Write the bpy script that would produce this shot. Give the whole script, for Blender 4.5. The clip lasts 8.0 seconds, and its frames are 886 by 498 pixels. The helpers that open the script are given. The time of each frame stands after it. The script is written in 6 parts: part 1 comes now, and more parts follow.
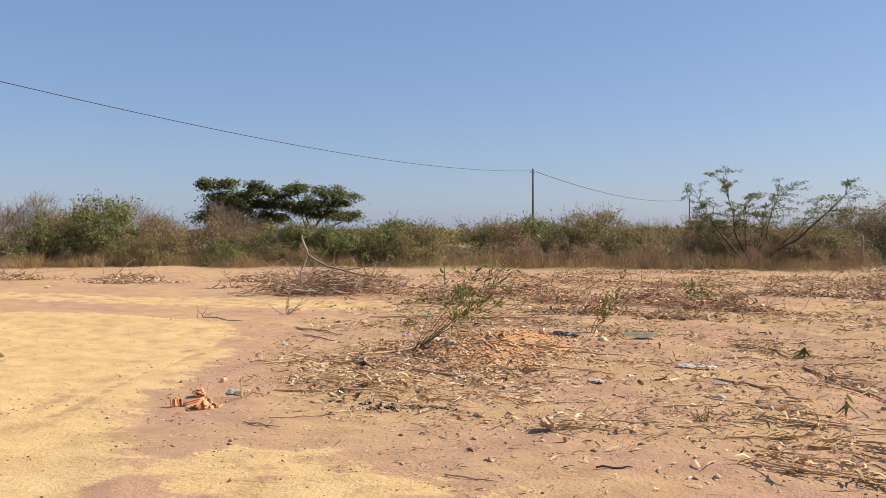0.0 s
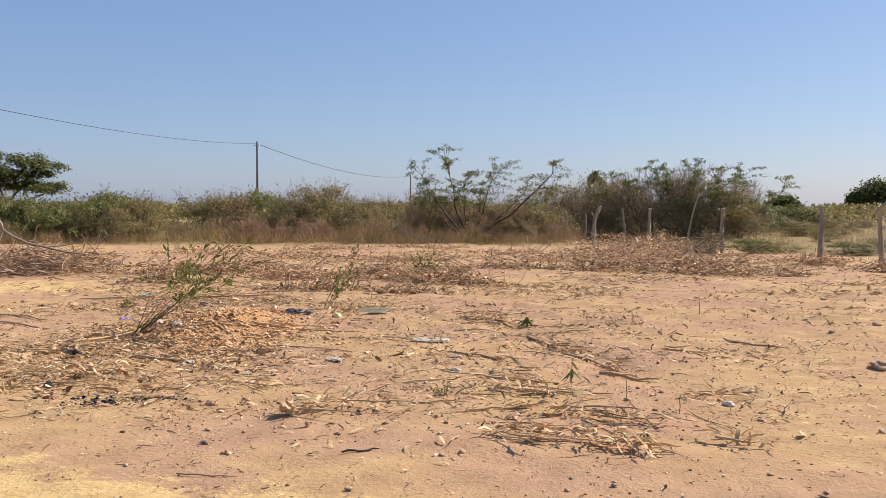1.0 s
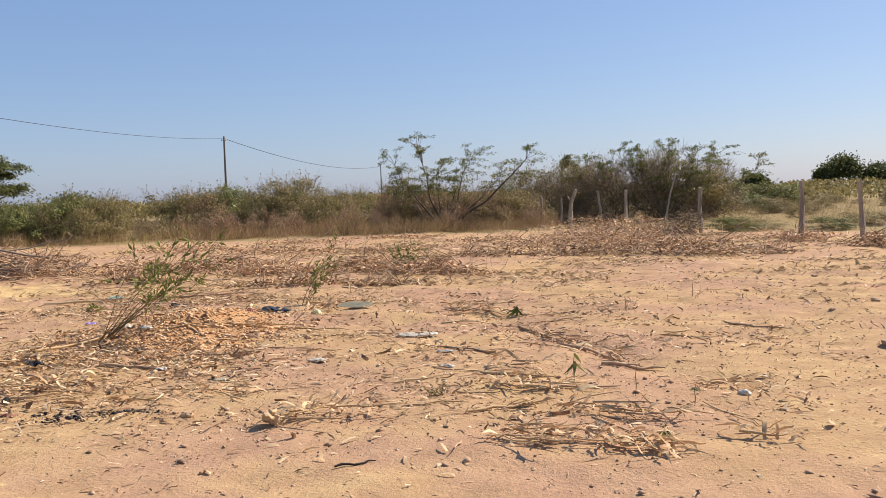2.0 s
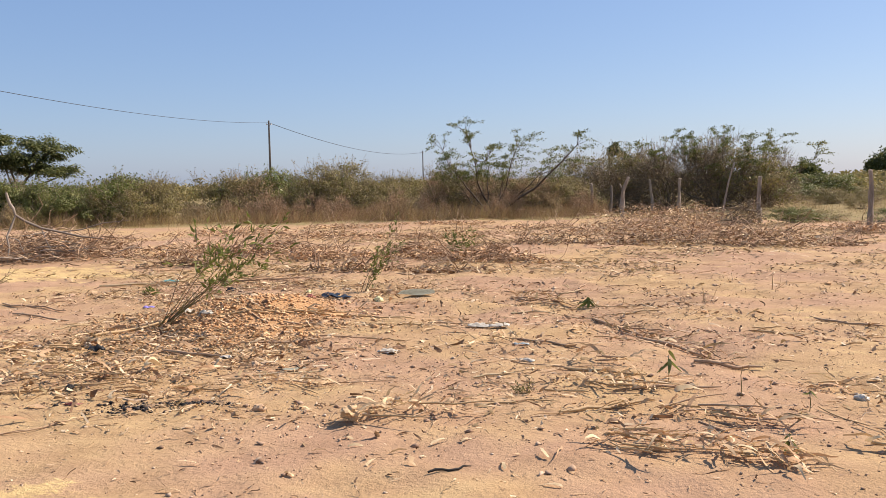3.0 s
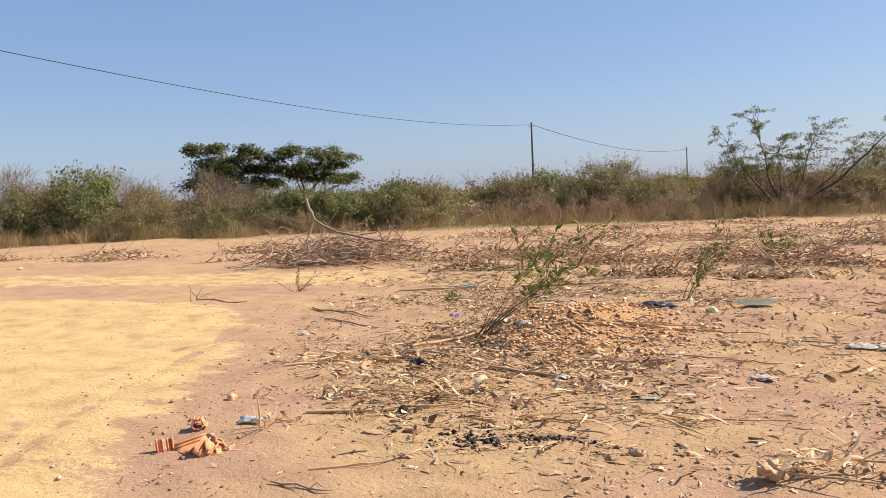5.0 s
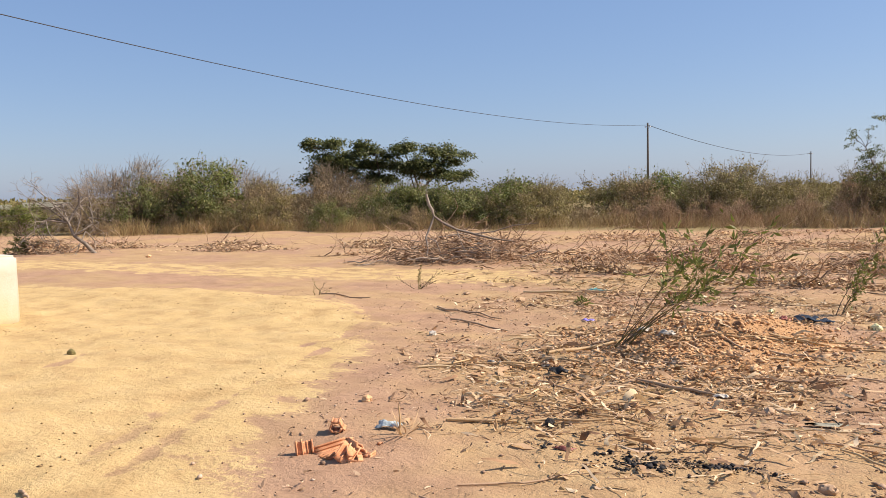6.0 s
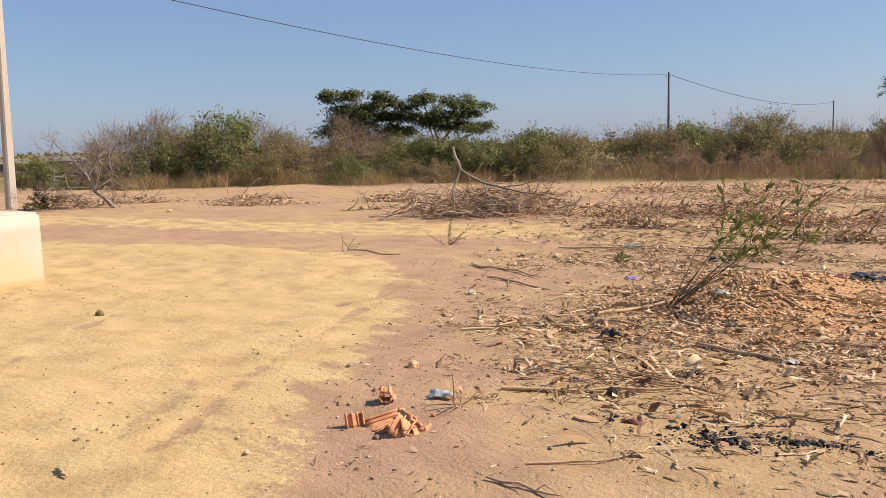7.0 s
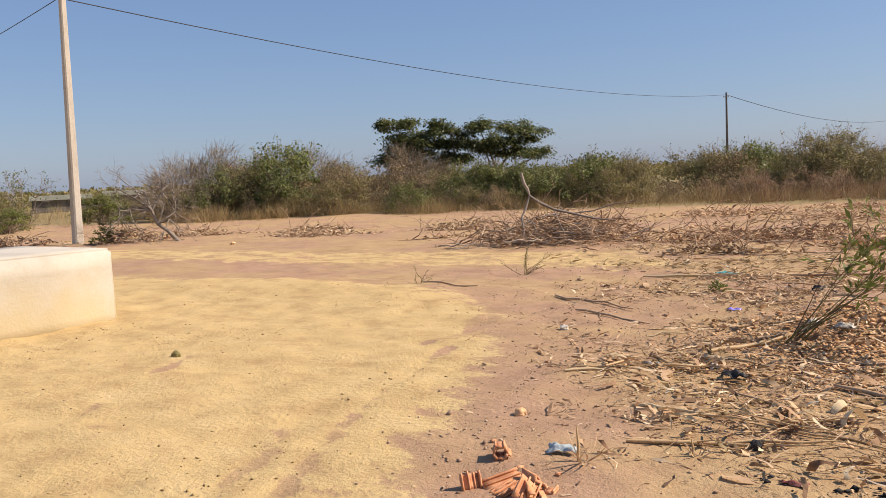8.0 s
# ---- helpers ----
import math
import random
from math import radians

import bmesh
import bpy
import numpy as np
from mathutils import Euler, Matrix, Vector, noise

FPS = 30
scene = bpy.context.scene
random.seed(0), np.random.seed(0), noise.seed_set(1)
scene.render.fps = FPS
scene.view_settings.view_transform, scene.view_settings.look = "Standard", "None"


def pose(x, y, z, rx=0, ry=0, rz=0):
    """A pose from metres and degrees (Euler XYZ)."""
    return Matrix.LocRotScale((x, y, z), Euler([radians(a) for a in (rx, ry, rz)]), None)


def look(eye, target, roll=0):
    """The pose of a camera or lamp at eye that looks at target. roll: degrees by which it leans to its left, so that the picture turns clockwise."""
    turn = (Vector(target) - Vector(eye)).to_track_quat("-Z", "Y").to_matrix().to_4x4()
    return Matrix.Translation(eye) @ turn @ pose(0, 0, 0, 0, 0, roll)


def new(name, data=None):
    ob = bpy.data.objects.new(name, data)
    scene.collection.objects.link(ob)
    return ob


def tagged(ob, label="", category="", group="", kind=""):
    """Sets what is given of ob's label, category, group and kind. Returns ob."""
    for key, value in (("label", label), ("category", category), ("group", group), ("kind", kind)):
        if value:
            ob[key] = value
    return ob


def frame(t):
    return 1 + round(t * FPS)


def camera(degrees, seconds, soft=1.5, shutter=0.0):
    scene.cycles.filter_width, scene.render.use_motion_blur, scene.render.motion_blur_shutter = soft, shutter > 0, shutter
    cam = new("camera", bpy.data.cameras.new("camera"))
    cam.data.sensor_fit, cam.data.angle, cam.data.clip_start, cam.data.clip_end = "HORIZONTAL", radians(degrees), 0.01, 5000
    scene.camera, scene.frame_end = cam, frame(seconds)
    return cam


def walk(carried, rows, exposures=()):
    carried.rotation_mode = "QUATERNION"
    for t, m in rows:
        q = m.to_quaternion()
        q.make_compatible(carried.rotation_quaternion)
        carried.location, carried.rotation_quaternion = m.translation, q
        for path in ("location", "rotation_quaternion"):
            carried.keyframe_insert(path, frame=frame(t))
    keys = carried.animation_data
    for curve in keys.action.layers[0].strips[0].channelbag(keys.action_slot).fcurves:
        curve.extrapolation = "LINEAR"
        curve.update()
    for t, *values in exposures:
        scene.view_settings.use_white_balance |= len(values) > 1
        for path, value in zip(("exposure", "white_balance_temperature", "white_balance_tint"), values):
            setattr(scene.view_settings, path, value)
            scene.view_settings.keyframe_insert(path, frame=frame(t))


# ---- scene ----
cam = camera(54.3, 8.0, soft=0.6)
PATH = [
    (0, (1.24, -0.992, 1.557), (0.374, 0.81, 1.514), -0.2),
    (0.5, (1.129, -0.861, 1.549), (0.614, 1.07, 1.492), 1.2),
    (1, (1.032, -0.713, 1.55), (0.77, 1.268, 1.449), 0.2),
    (1.5, (0.978, -0.458, 1.541), (0.773, 1.528, 1.421), -2.0),
    (2.8, (0.512, 0.114, 1.493), (0.307, 2.098, 1.348), -0.7),
    (3, (0.447, 0.189, 1.497), (0.158, 2.162, 1.342), -1.1),
    (3.5, (0.263, 0.511, 1.493), (-0.274, 2.432, 1.34), -1.9),
    (4, (-0.022, 0.752, 1.477), (-0.665, 2.641, 1.336), -1.7),
    (4.5, (-0.258, 0.873, 1.483), (-0.888, 2.767, 1.354), -1.9),
    (5, (-0.561, 1.076, 1.453), (-1.411, 2.882, 1.32), -2.6),
    (5.2, (-0.657, 1.18, 1.443), (-1.557, 2.962, 1.318), -2.4),
    (6.3, (-1.09, 1.263, 1.457), (-2.19, 2.926, 1.302), -0.9),
    (6.5, (-1.155, 1.278, 1.459), (-2.244, 2.943, 1.252), -0.6),
    (7, (-1.387, 1.449, 1.469), (-2.477, 3.109, 1.232), -1.5),
    (7.5, (-1.685, 1.572, 1.473), (-2.866, 3.168, 1.231), -1.5),
    (8, (-1.943, 1.669, 1.481), (-3.133, 3.267, 1.31), -2.7),
]
walk(cam, [(t, look(eye, target, roll)) for t, eye, target, roll in PATH], exposures=[(0, 0.66, 6600, 16.5), (3.5, 0.81, 6600, 16.5), (5.2, 0.80, 6600, 16.5), (8, 0.53, 6600, 16.5)])

# ---- light ----
SUN_DIR = Vector((0.82, 0.57, 0.94)).normalized()
world = bpy.data.worlds.new("sky")
scene.world = world
world.use_nodes = True
_wn = world.node_tree
_sky = _wn.nodes.new("ShaderNodeTexSky")
_sky.sky_type = 'NISHITA'
_sky.sun_disc = False
_sky.sun_elevation = math.asin(SUN_DIR.z)
_sky.sun_rotation = math.atan2(SUN_DIR.x, SUN_DIR.y)
_sky.air_density, _sky.dust_density, _sky.ozone_density = 1.0, 0.6, 2.2
_haze = _wn.nodes.new("ShaderNodeMix")
_haze.data_type = "RGBA"
_haze.inputs[0].default_value, _haze.inputs[7].default_value = 0.5, (1.3, 2.5, 4.8, 1)
_wn.links.new(_sky.outputs[0], _haze.inputs[6])
_wn.links.new(_haze.outputs[2], _wn.nodes["Background"].inputs[0])
_wn.nodes["Background"].inputs[1].default_value = 0.08
sun = new("sun", bpy.data.lights.new("sun", "SUN"))
sun.data.energy, sun.data.angle, sun.data.color = 4.6, radians(0.55), (1.0, 0.89, 0.74)
sun.matrix_world = look(SUN_DIR * 50, (0, 0, 0))


# ---- numeric helpers ----
rng = np.random.default_rng(7)


def value_noise(x, y, seed=0):
    """Smooth noise from -1 to 1 on the plane."""
    x, y = np.asarray(x, float), np.asarray(y, float)
    xi, yi = np.floor(x), np.floor(y)
    fx, fy = x - xi, y - yi
    fx, fy = fx * fx * (3 - 2 * fx), fy * fy * (3 - 2 * fy)

    def h(a, b):
        v = np.sin(a * 127.1 + b * 311.7 + seed * 74.7) * 43758.5453
        return (v - np.floor(v)) * 2 - 1
    return (h(xi, yi) * (1 - fx) + h(xi + 1, yi) * fx) * (1 - fy) + (h(xi, yi + 1) * (1 - fx) + h(xi + 1, yi + 1) * fx) * fy


def seg_dist(x, y, pts):
    """Distance from points to a polyline."""
    best = np.full(np.shape(x), 1e9)
    for (ax, ay), (bx, by) in zip(pts[:-1], pts[1:]):
        dx, dy = bx - ax, by - ay
        t = np.clip(((x - ax) * dx + (y - ay) * dy) / (dx * dx + dy * dy), 0, 1)
        best = np.minimum(best, np.hypot(x - ax - t * dx, y - ay - t * dy))
    return best


def poly_sd(x, y, pts):
    """Signed distance to a polygon, positive inside."""
    inside = np.zeros(np.shape(x), bool)
    ring = list(pts) + [pts[0]]
    for (ax, ay), (bx, by) in zip(ring[:-1], ring[1:]):
        if ay != by:
            inside ^= ((ay > y) != (by > y)) & (x < (bx - ax) * (y - ay) / (by - ay) + ax)
    d = seg_dist(x, y, ring)
    return np.where(inside, d, -d)


RUTS = [[(-4.95, 4.16), (-5.3, 4.9), (-5.7, 5.7), (-5.94, 6.4), (-6.14, 6.96), (-6.3, 7.55)], [(-7.2, 4.5), (-7.64, 5.42), (-8.2, 6.3)], [(-6.64, 7.64), (-6.58, 8.35), (-6.84, 9.02)], [(-5.3, 4.2), (-5.65, 4.95), (-6.0, 5.6)]]
FURROW = [(-0.6, 11.0), (0.3, 10.3), (0.85, 9.1), (1.3, 8.3), (1.9, 7.2), (2.4, 6.6)]


def gz(x, y):
    """Height of the ground."""
    x, y = np.asarray(x, float), np.asarray(y, float)
    z = 0.035 * value_noise(x / 4.3, y / 4.3, 1) + 0.014 * value_noise(x / 1.1, y / 1.1, 2) + 0.013 * value_noise(x / 0.37, y / 0.30, 3) + 0.008 * value_noise(x / 0.19, y / 0.16, 14)
    z += 0.0035 * value_noise(x / 0.11, y / 0.11, 4)
    m = np.exp(-(((x + 3.15) / 0.95) ** 2 + ((y - 9.7) / 1.0) ** 2))
    z += m * (0.2 + 0.035 * value_noise(x / 0.2, y / 0.2, 5) + 0.02 * value_noise(x / 0.08, y / 0.08, 6))
    z += 0.10 * np.exp(-(seg_dist(x, y, [(-12.2, 9.7), (-10.6, 9.9), (-8.6, 9.7)]) / 0.8) ** 2)
    for line in RUTS:
        d = seg_dist(x, y, line)
        z -= 0.007 * np.exp(-(d / 0.06) ** 2) - 0.004 * np.exp(-((d - 0.12) / 0.05) ** 2)
    d = seg_dist(x, y, FURROW)
    z -= 0.06 * np.exp(-(d / 0.28) ** 2) * (y > 4)
    z += np.clip((y - 6.5) / 4, 0, 1) * np.clip((x + 6) / 3, 0, 1) * (0.03 * value_noise(x / 0.7, y / 0.4, 15) + 0.022 * value_noise(x / 0.3, y / 0.18, 16))
    z += np.clip((-4.2 - x) / 1.5, 0, 1) * (0.006 * value_noise(x / 0.16, y / 0.13, 17) + 0.006 * np.maximum(0, value_noise(x / 0.5, y / 0.4, 18)))
    rough = np.clip((y - 14) / 8, 0, 1)
    z += rough * (0.05 * value_noise(x / 1.7, y / 1.3, 8) + 0.025 * value_noise(x / 0.5, y / 0.45, 9))
    far = np.clip((np.hypot(x, y) - 60) / 200, 0, 1)
    return z * (1 - far)


def gz1(x, y):
    return float(gz(np.array([x]), np.array([y]))[0])


def mesh_np(name, V, F, mat, smooth=False):
    """A mesh from arrays: V is n x 3, F is m x k."""
    V, F = np.asarray(V, np.float32), np.asarray(F, np.int32)
    me = bpy.data.meshes.new(name)
    me.vertices.add(len(V))
    me.vertices.foreach_set("co", V.ravel())
    m, k = F.shape
    me.loops.add(m * k)
    me.loops.foreach_set("vertex_index", F.ravel())
    me.polygons.add(m)
    me.polygons.foreach_set("loop_start", np.arange(0, m * k, k, dtype=np.int32))
    me.update(calc_edges=True)
    if smooth:
        me.polygons.foreach_set("use_smooth", np.ones(m, bool))
    me.materials.append(mat)
    return me


def join(*parts):
    Vs, Fs, n = [], [], 0
    for V, F in parts:
        if len(V):
            Vs.append(V)
            Fs.append(np.asarray(F) + n)
            n += len(V)
    return np.concatenate(Vs), np.concatenate(Fs)


def unit(v):
    return v / (np.linalg.norm(v, axis=-1, keepdims=True) + 1e-9)


def frame_of(d):
    """Two directions across d."""
    ref = np.where(np.abs(d[:, 2:3]) > 0.9, np.array([[1.0, 0, 0]]), np.array([[0, 0, 1.0]]))
    a = unit(np.cross(d, ref))
    return a, np.cross(d, a)


def tubes(P, Q, R0, R1, sides=3):
    """Tapered prisms from P to Q."""
    P, Q = np.asarray(P, float).reshape(-1, 3), np.asarray(Q, float).reshape(-1, 3)
    n = len(P)
    R0, R1 = np.broadcast_to(R0, (n,)), np.broadcast_to(R1, (n,))
    a, b = frame_of(unit(Q - P))
    ang = np.arange(sides) / sides * 2 * np.pi
    ring = a[:, None] * np.cos(ang)[None, :, None] + b[:, None] * np.sin(ang)[None, :, None]
    V = np.concatenate([P[:, None] + ring * R0[:, None, None], Q[:, None] + ring * R1[:, None, None]], 1).reshape(-1, 3)
    i = np.arange(sides)
    j = (i + 1) % sides
    quad = np.stack([i, j, j + sides, i + sides], 1)
    F = (quad[None] + (np.arange(n) * 2 * sides)[:, None, None]).reshape(-1, 4)
    return V, F


def leaves(C, D, L, W, fold=0.18, r=None, face=None):
    """Pointed leaves at C along D, folded along the rib; face: the way their upper sides turn."""
    r = r or rng
    n = len(C)
    L, W = np.broadcast_to(L, (n,))[:, None], np.broadcast_to(W, (n,))[:, None]
    D = unit(D)
    a, b = frame_of(D)
    th = r.uniform(0, 2 * np.pi, (n, 1))
    s, up = a * np.cos(th) + b * np.sin(th), -a * np.sin(th) + b * np.cos(th)
    if face is not None:
        s = unit(np.cross(D, face))
        up = np.cross(s, D)
    mid = C + D * L * 0.45
    V = np.stack([C, mid + s * W / 2 + up * W * fold, C + D * L - up * L * 0.08, mid - s * W / 2 + up * W * fold], 1).reshape(-1, 3)
    return V, np.arange(n * 4).reshape(-1, 4)


def ribbons(P, D, L, W, steps=5, curl=0.5, r=None, lift=0.0, torn=0.0):
    """Long dry blades that bend: strips of quads with width W from P along D."""
    r = r or rng
    n = len(P)
    L, W = np.broadcast_to(L, (n,)), np.broadcast_to(W, (n,))
    D = unit(D)
    a, b = frame_of(D)
    th = r.uniform(-0.9, 0.9, (n, 1))
    side, nor = a * np.cos(th) + b * np.sin(th), -a * np.sin(th) + b * np.cos(th)
    nor = np.where(nor[:, 2:3] < 0, -nor, nor)
    bend = r.normal(0, curl, (n, 1))
    sway = r.normal(0, curl, (n, 1))
    rows = []
    for k in range(steps + 1):
        t = k / steps
        c = P + D * (L * t)[:, None] + (nor * bend + side * sway) * (L * t * t)[:, None] * 0.5 + np.array([0, 0, 1.0]) * (lift * L * np.sin(np.pi * t))[:, None]
        w = (W * (1 - (0.85 - 0.5 * min(1, torn)) * t ** 2) * (0.6 + 0.4 * min(1, 5 * t)))[:, None] / 2
        if torn:
            c = c + r.normal(0, 0.07 * torn, (n, 3)) * L[:, None] * np.array([1, 1, 0.7])
            w = w * r.uniform(1 - 0.5 * torn, 1 + 0.4 * torn, (n, 1))
        tw = th * 0 + bend * 2.0 * t
        sd = side * np.cos(tw) + nor * np.sin(tw)
        rows += [c + sd * w, c - sd * w]
    V = np.stack(rows, 1)
    k = np.arange(steps)
    quad = np.stack([2 * k, 2 * k + 1, 2 * k + 3, 2 * k + 2], 1)
    F = (quad[None] + (np.arange(n) * 2 * (steps + 1))[:, None, None]).reshape(-1, 4)
    return V.reshape(-1, 3), F


_OCT_F = np.array([[0, 2, 4], [2, 1, 4], [1, 3, 4], [3, 0, 4], [2, 0, 5], [1, 2, 5], [3, 1, 5], [0, 3, 5]])


def rocks(C, S, r=None):
    """Small uneven lumps."""
    r = r or rng
    n = len(C)
    base = np.array([[1, 0, 0], [-1, 0, 0], [0, 1, 0], [0, -1, 0], [0, 0, 1], [0, 0, -1.0]])
    th = r.uniform(0, 2 * np.pi, n)
    V = np.repeat(base[None], n, 0) * r.uniform(0.6, 1.3, (n, 6, 1)) * np.array([1, 0.8, 0.5])
    V = V + r.normal(0, 0.16, V.shape)
    c, s = np.cos(th)[:, None], np.sin(th)[:, None]
    V = np.stack([V[..., 0] * c - V[..., 1] * s, V[..., 0] * s + V[..., 1] * c, V[..., 2]], -1) * np.broadcast_to(S, (n,))[:, None, None] + C[:, None]
    return V.reshape(-1, 3), (_OCT_F[None] + (np.arange(n) * 6)[:, None, None]).reshape(-1, 3)


JOINED = {"twig_mass", "foliage", "branchwork", "crown", "branch_tangle", "dry_leaf_mass"}


def part(name, me, parent, label=""):
    ob = new(name, me)
    ob.parent = parent
    return tagged(ob, label, kind="stuff" if name in JOINED else "")


def bm_mesh(name, bm, mat, smooth=False):
    me = bpy.data.meshes.new(name)
    bm.to_mesh(me)
    bm.free()
    me.materials.append(mat)
    if smooth:
        for p in me.polygons:
            p.use_smooth = True
    return me


def thing(name, x, y, label, category, group="", kind="", z=None, rz=0.0):
    ob = new(name)
    ob.empty_display_size = 0.1
    ob.matrix_basis = pose(x, y, gz1(x, y) if z is None else z, 0, 0, rz)
    return tagged(ob, label, category, group, kind)


# ---- materials ----
def node_mat(name):
    m = bpy.data.materials.new(name)
    m.use_nodes = True
    return m, m.node_tree, m.node_tree.nodes["Principled BSDF"]


def nd(nt, kind, links=(), **props):
    n = nt.nodes.new("ShaderNode" + kind)
    for k, v in props.items():
        if k == "op":
            n.operation = v
        elif k == "blend":
            n.blend_type = v
        elif k == "attr":
            n.attribute_name = v
        elif k == "dtype":
            n.data_type = v
    for key, v in dict(links).items():
        if hasattr(v, "is_output"):
            nt.links.new(v, n.inputs[key])
        else:
            n.inputs[key].default_value = v
    return n


def noise_of(nt, vec, scale, detail=4.0, rough=0.6):
    return nd(nt, "TexNoise", {"Vector": vec, "Scale": scale, "Detail": detail, "Roughness": rough}).outputs["Fac"]


def ramp_of(nt, fac, stops):
    n = nt.nodes.new("ShaderNodeValToRGB")
    e = n.color_ramp.elements
    while len(e) < len(stops):
        e.new(0.5)
    for el, (p, c) in zip(e, stops):
        el.position, el.color = p, (*c, 1) if len(c) == 3 else c
    nt.links.new(fac, n.inputs[0])
    return n.outputs[0]


def mix_of(nt, fac, a, b, blend="MIX"):
    n = nt.nodes.new("ShaderNodeMix")
    n.data_type, n.blend_type = "RGBA", blend
    for sock, v in ((n.inputs[0], fac), (n.inputs[6], a), (n.inputs[7], b)):
        if hasattr(v, "is_output"):
            nt.links.new(v, sock)
        elif isinstance(v, (tuple, list)):
            sock.default_value = (*v, 1)
        else:
            sock.default_value = v
    return n.outputs[2]


def math_of(nt, op, a, b=0.0, clamp=False):
    n = nt.nodes.new("ShaderNodeMath")
    n.operation, n.use_clamp = op, clamp
    for sock, v in ((n.inputs[0], a), (n.inputs[1], b)):
        if hasattr(v, "is_output"):
            nt.links.new(v, sock)
        else:
            sock.default_value = v
    return n.outputs[0]


def smooth_of(nt, v, lo, hi):
    n = nt.nodes.new("ShaderNodeMapRange")
    n.interpolation_type = "SMOOTHSTEP"
    nt.links.new(v, n.inputs[0])
    n.inputs[1].default_value, n.inputs[2].default_value = lo, hi
    return n.outputs[0]


def surface(name, stops, scale=8.0, fine=60.0, rough=0.8, bump=0.3, dist=0.01, vary=0.25, island=True, translucent=0.0, stretch=(1, 1, 1), metal=0.0, patch=1.0, single=None):
    """A general material: colours by island and by two scales of noise, with relief."""
    single = 1 - 0.3 * (patch - 1) if single is None else single
    m, nt, b = node_mat(name)
    tc = nt.nodes.new("ShaderNodeTexCoord")
    mp = nd(nt, "Mapping", {"Vector": tc.outputs["Object"], "Scale": stretch})
    vec = mp.outputs[0]
    n1, n2 = noise_of(nt, vec, scale), noise_of(nt, vec, fine, 3.0)
    fac = math_of(nt, "ADD", math_of(nt, "MULTIPLY", n1, 0.6), math_of(nt, "MULTIPLY", n2, 0.4))
    if island:
        g = nt.nodes.new("ShaderNodeNewGeometry")
        isl = g.outputs["Random Per Island"]
        fac = math_of(nt, "ADD", math_of(nt, "MULTIPLY", math_of(nt, "SUBTRACT", fac, 0.5), patch), math_of(nt, "ADD", math_of(nt, "MULTIPLY", isl, single), 0.5 - single / 2))
    else:
        fac = math_of(nt, "ADD", math_of(nt, "MULTIPLY", math_of(nt, "SUBTRACT", fac, 0.5), 2.4), 0.5)
    col = ramp_of(nt, fac, stops)
    oi = nt.nodes.new("ShaderNodeObjectInfo")
    hsv = nd(nt, "HueSaturation", {"Color": col, "Value": math_of(nt, "ADD", math_of(nt, "MULTIPLY", oi.outputs["Random"], vary), 1 - vary / 2)})
    col = hsv.outputs[0]
    nt.links.new(col, b.inputs["Base Color"])
    b.inputs["Roughness"].default_value = rough
    b.inputs["Metallic"].default_value = metal
    b.inputs["Specular IOR Level"].default_value = 0.25
    if bump:
        bp = nd(nt, "Bump", {"Height": fac, "Strength": bump, "Distance": dist})
        nt.links.new(bp.outputs[0], b.inputs["Normal"])
    if translucent:
        tr = nd(nt, "BsdfTranslucent", {"Color": col})
        ms = nd(nt, "MixShader", {0: translucent, 1: b.outputs[0], 2: tr.outputs[0]})
        nt.links.new(ms.outputs[0], nt.nodes["Material Output"].inputs[0])
    return m


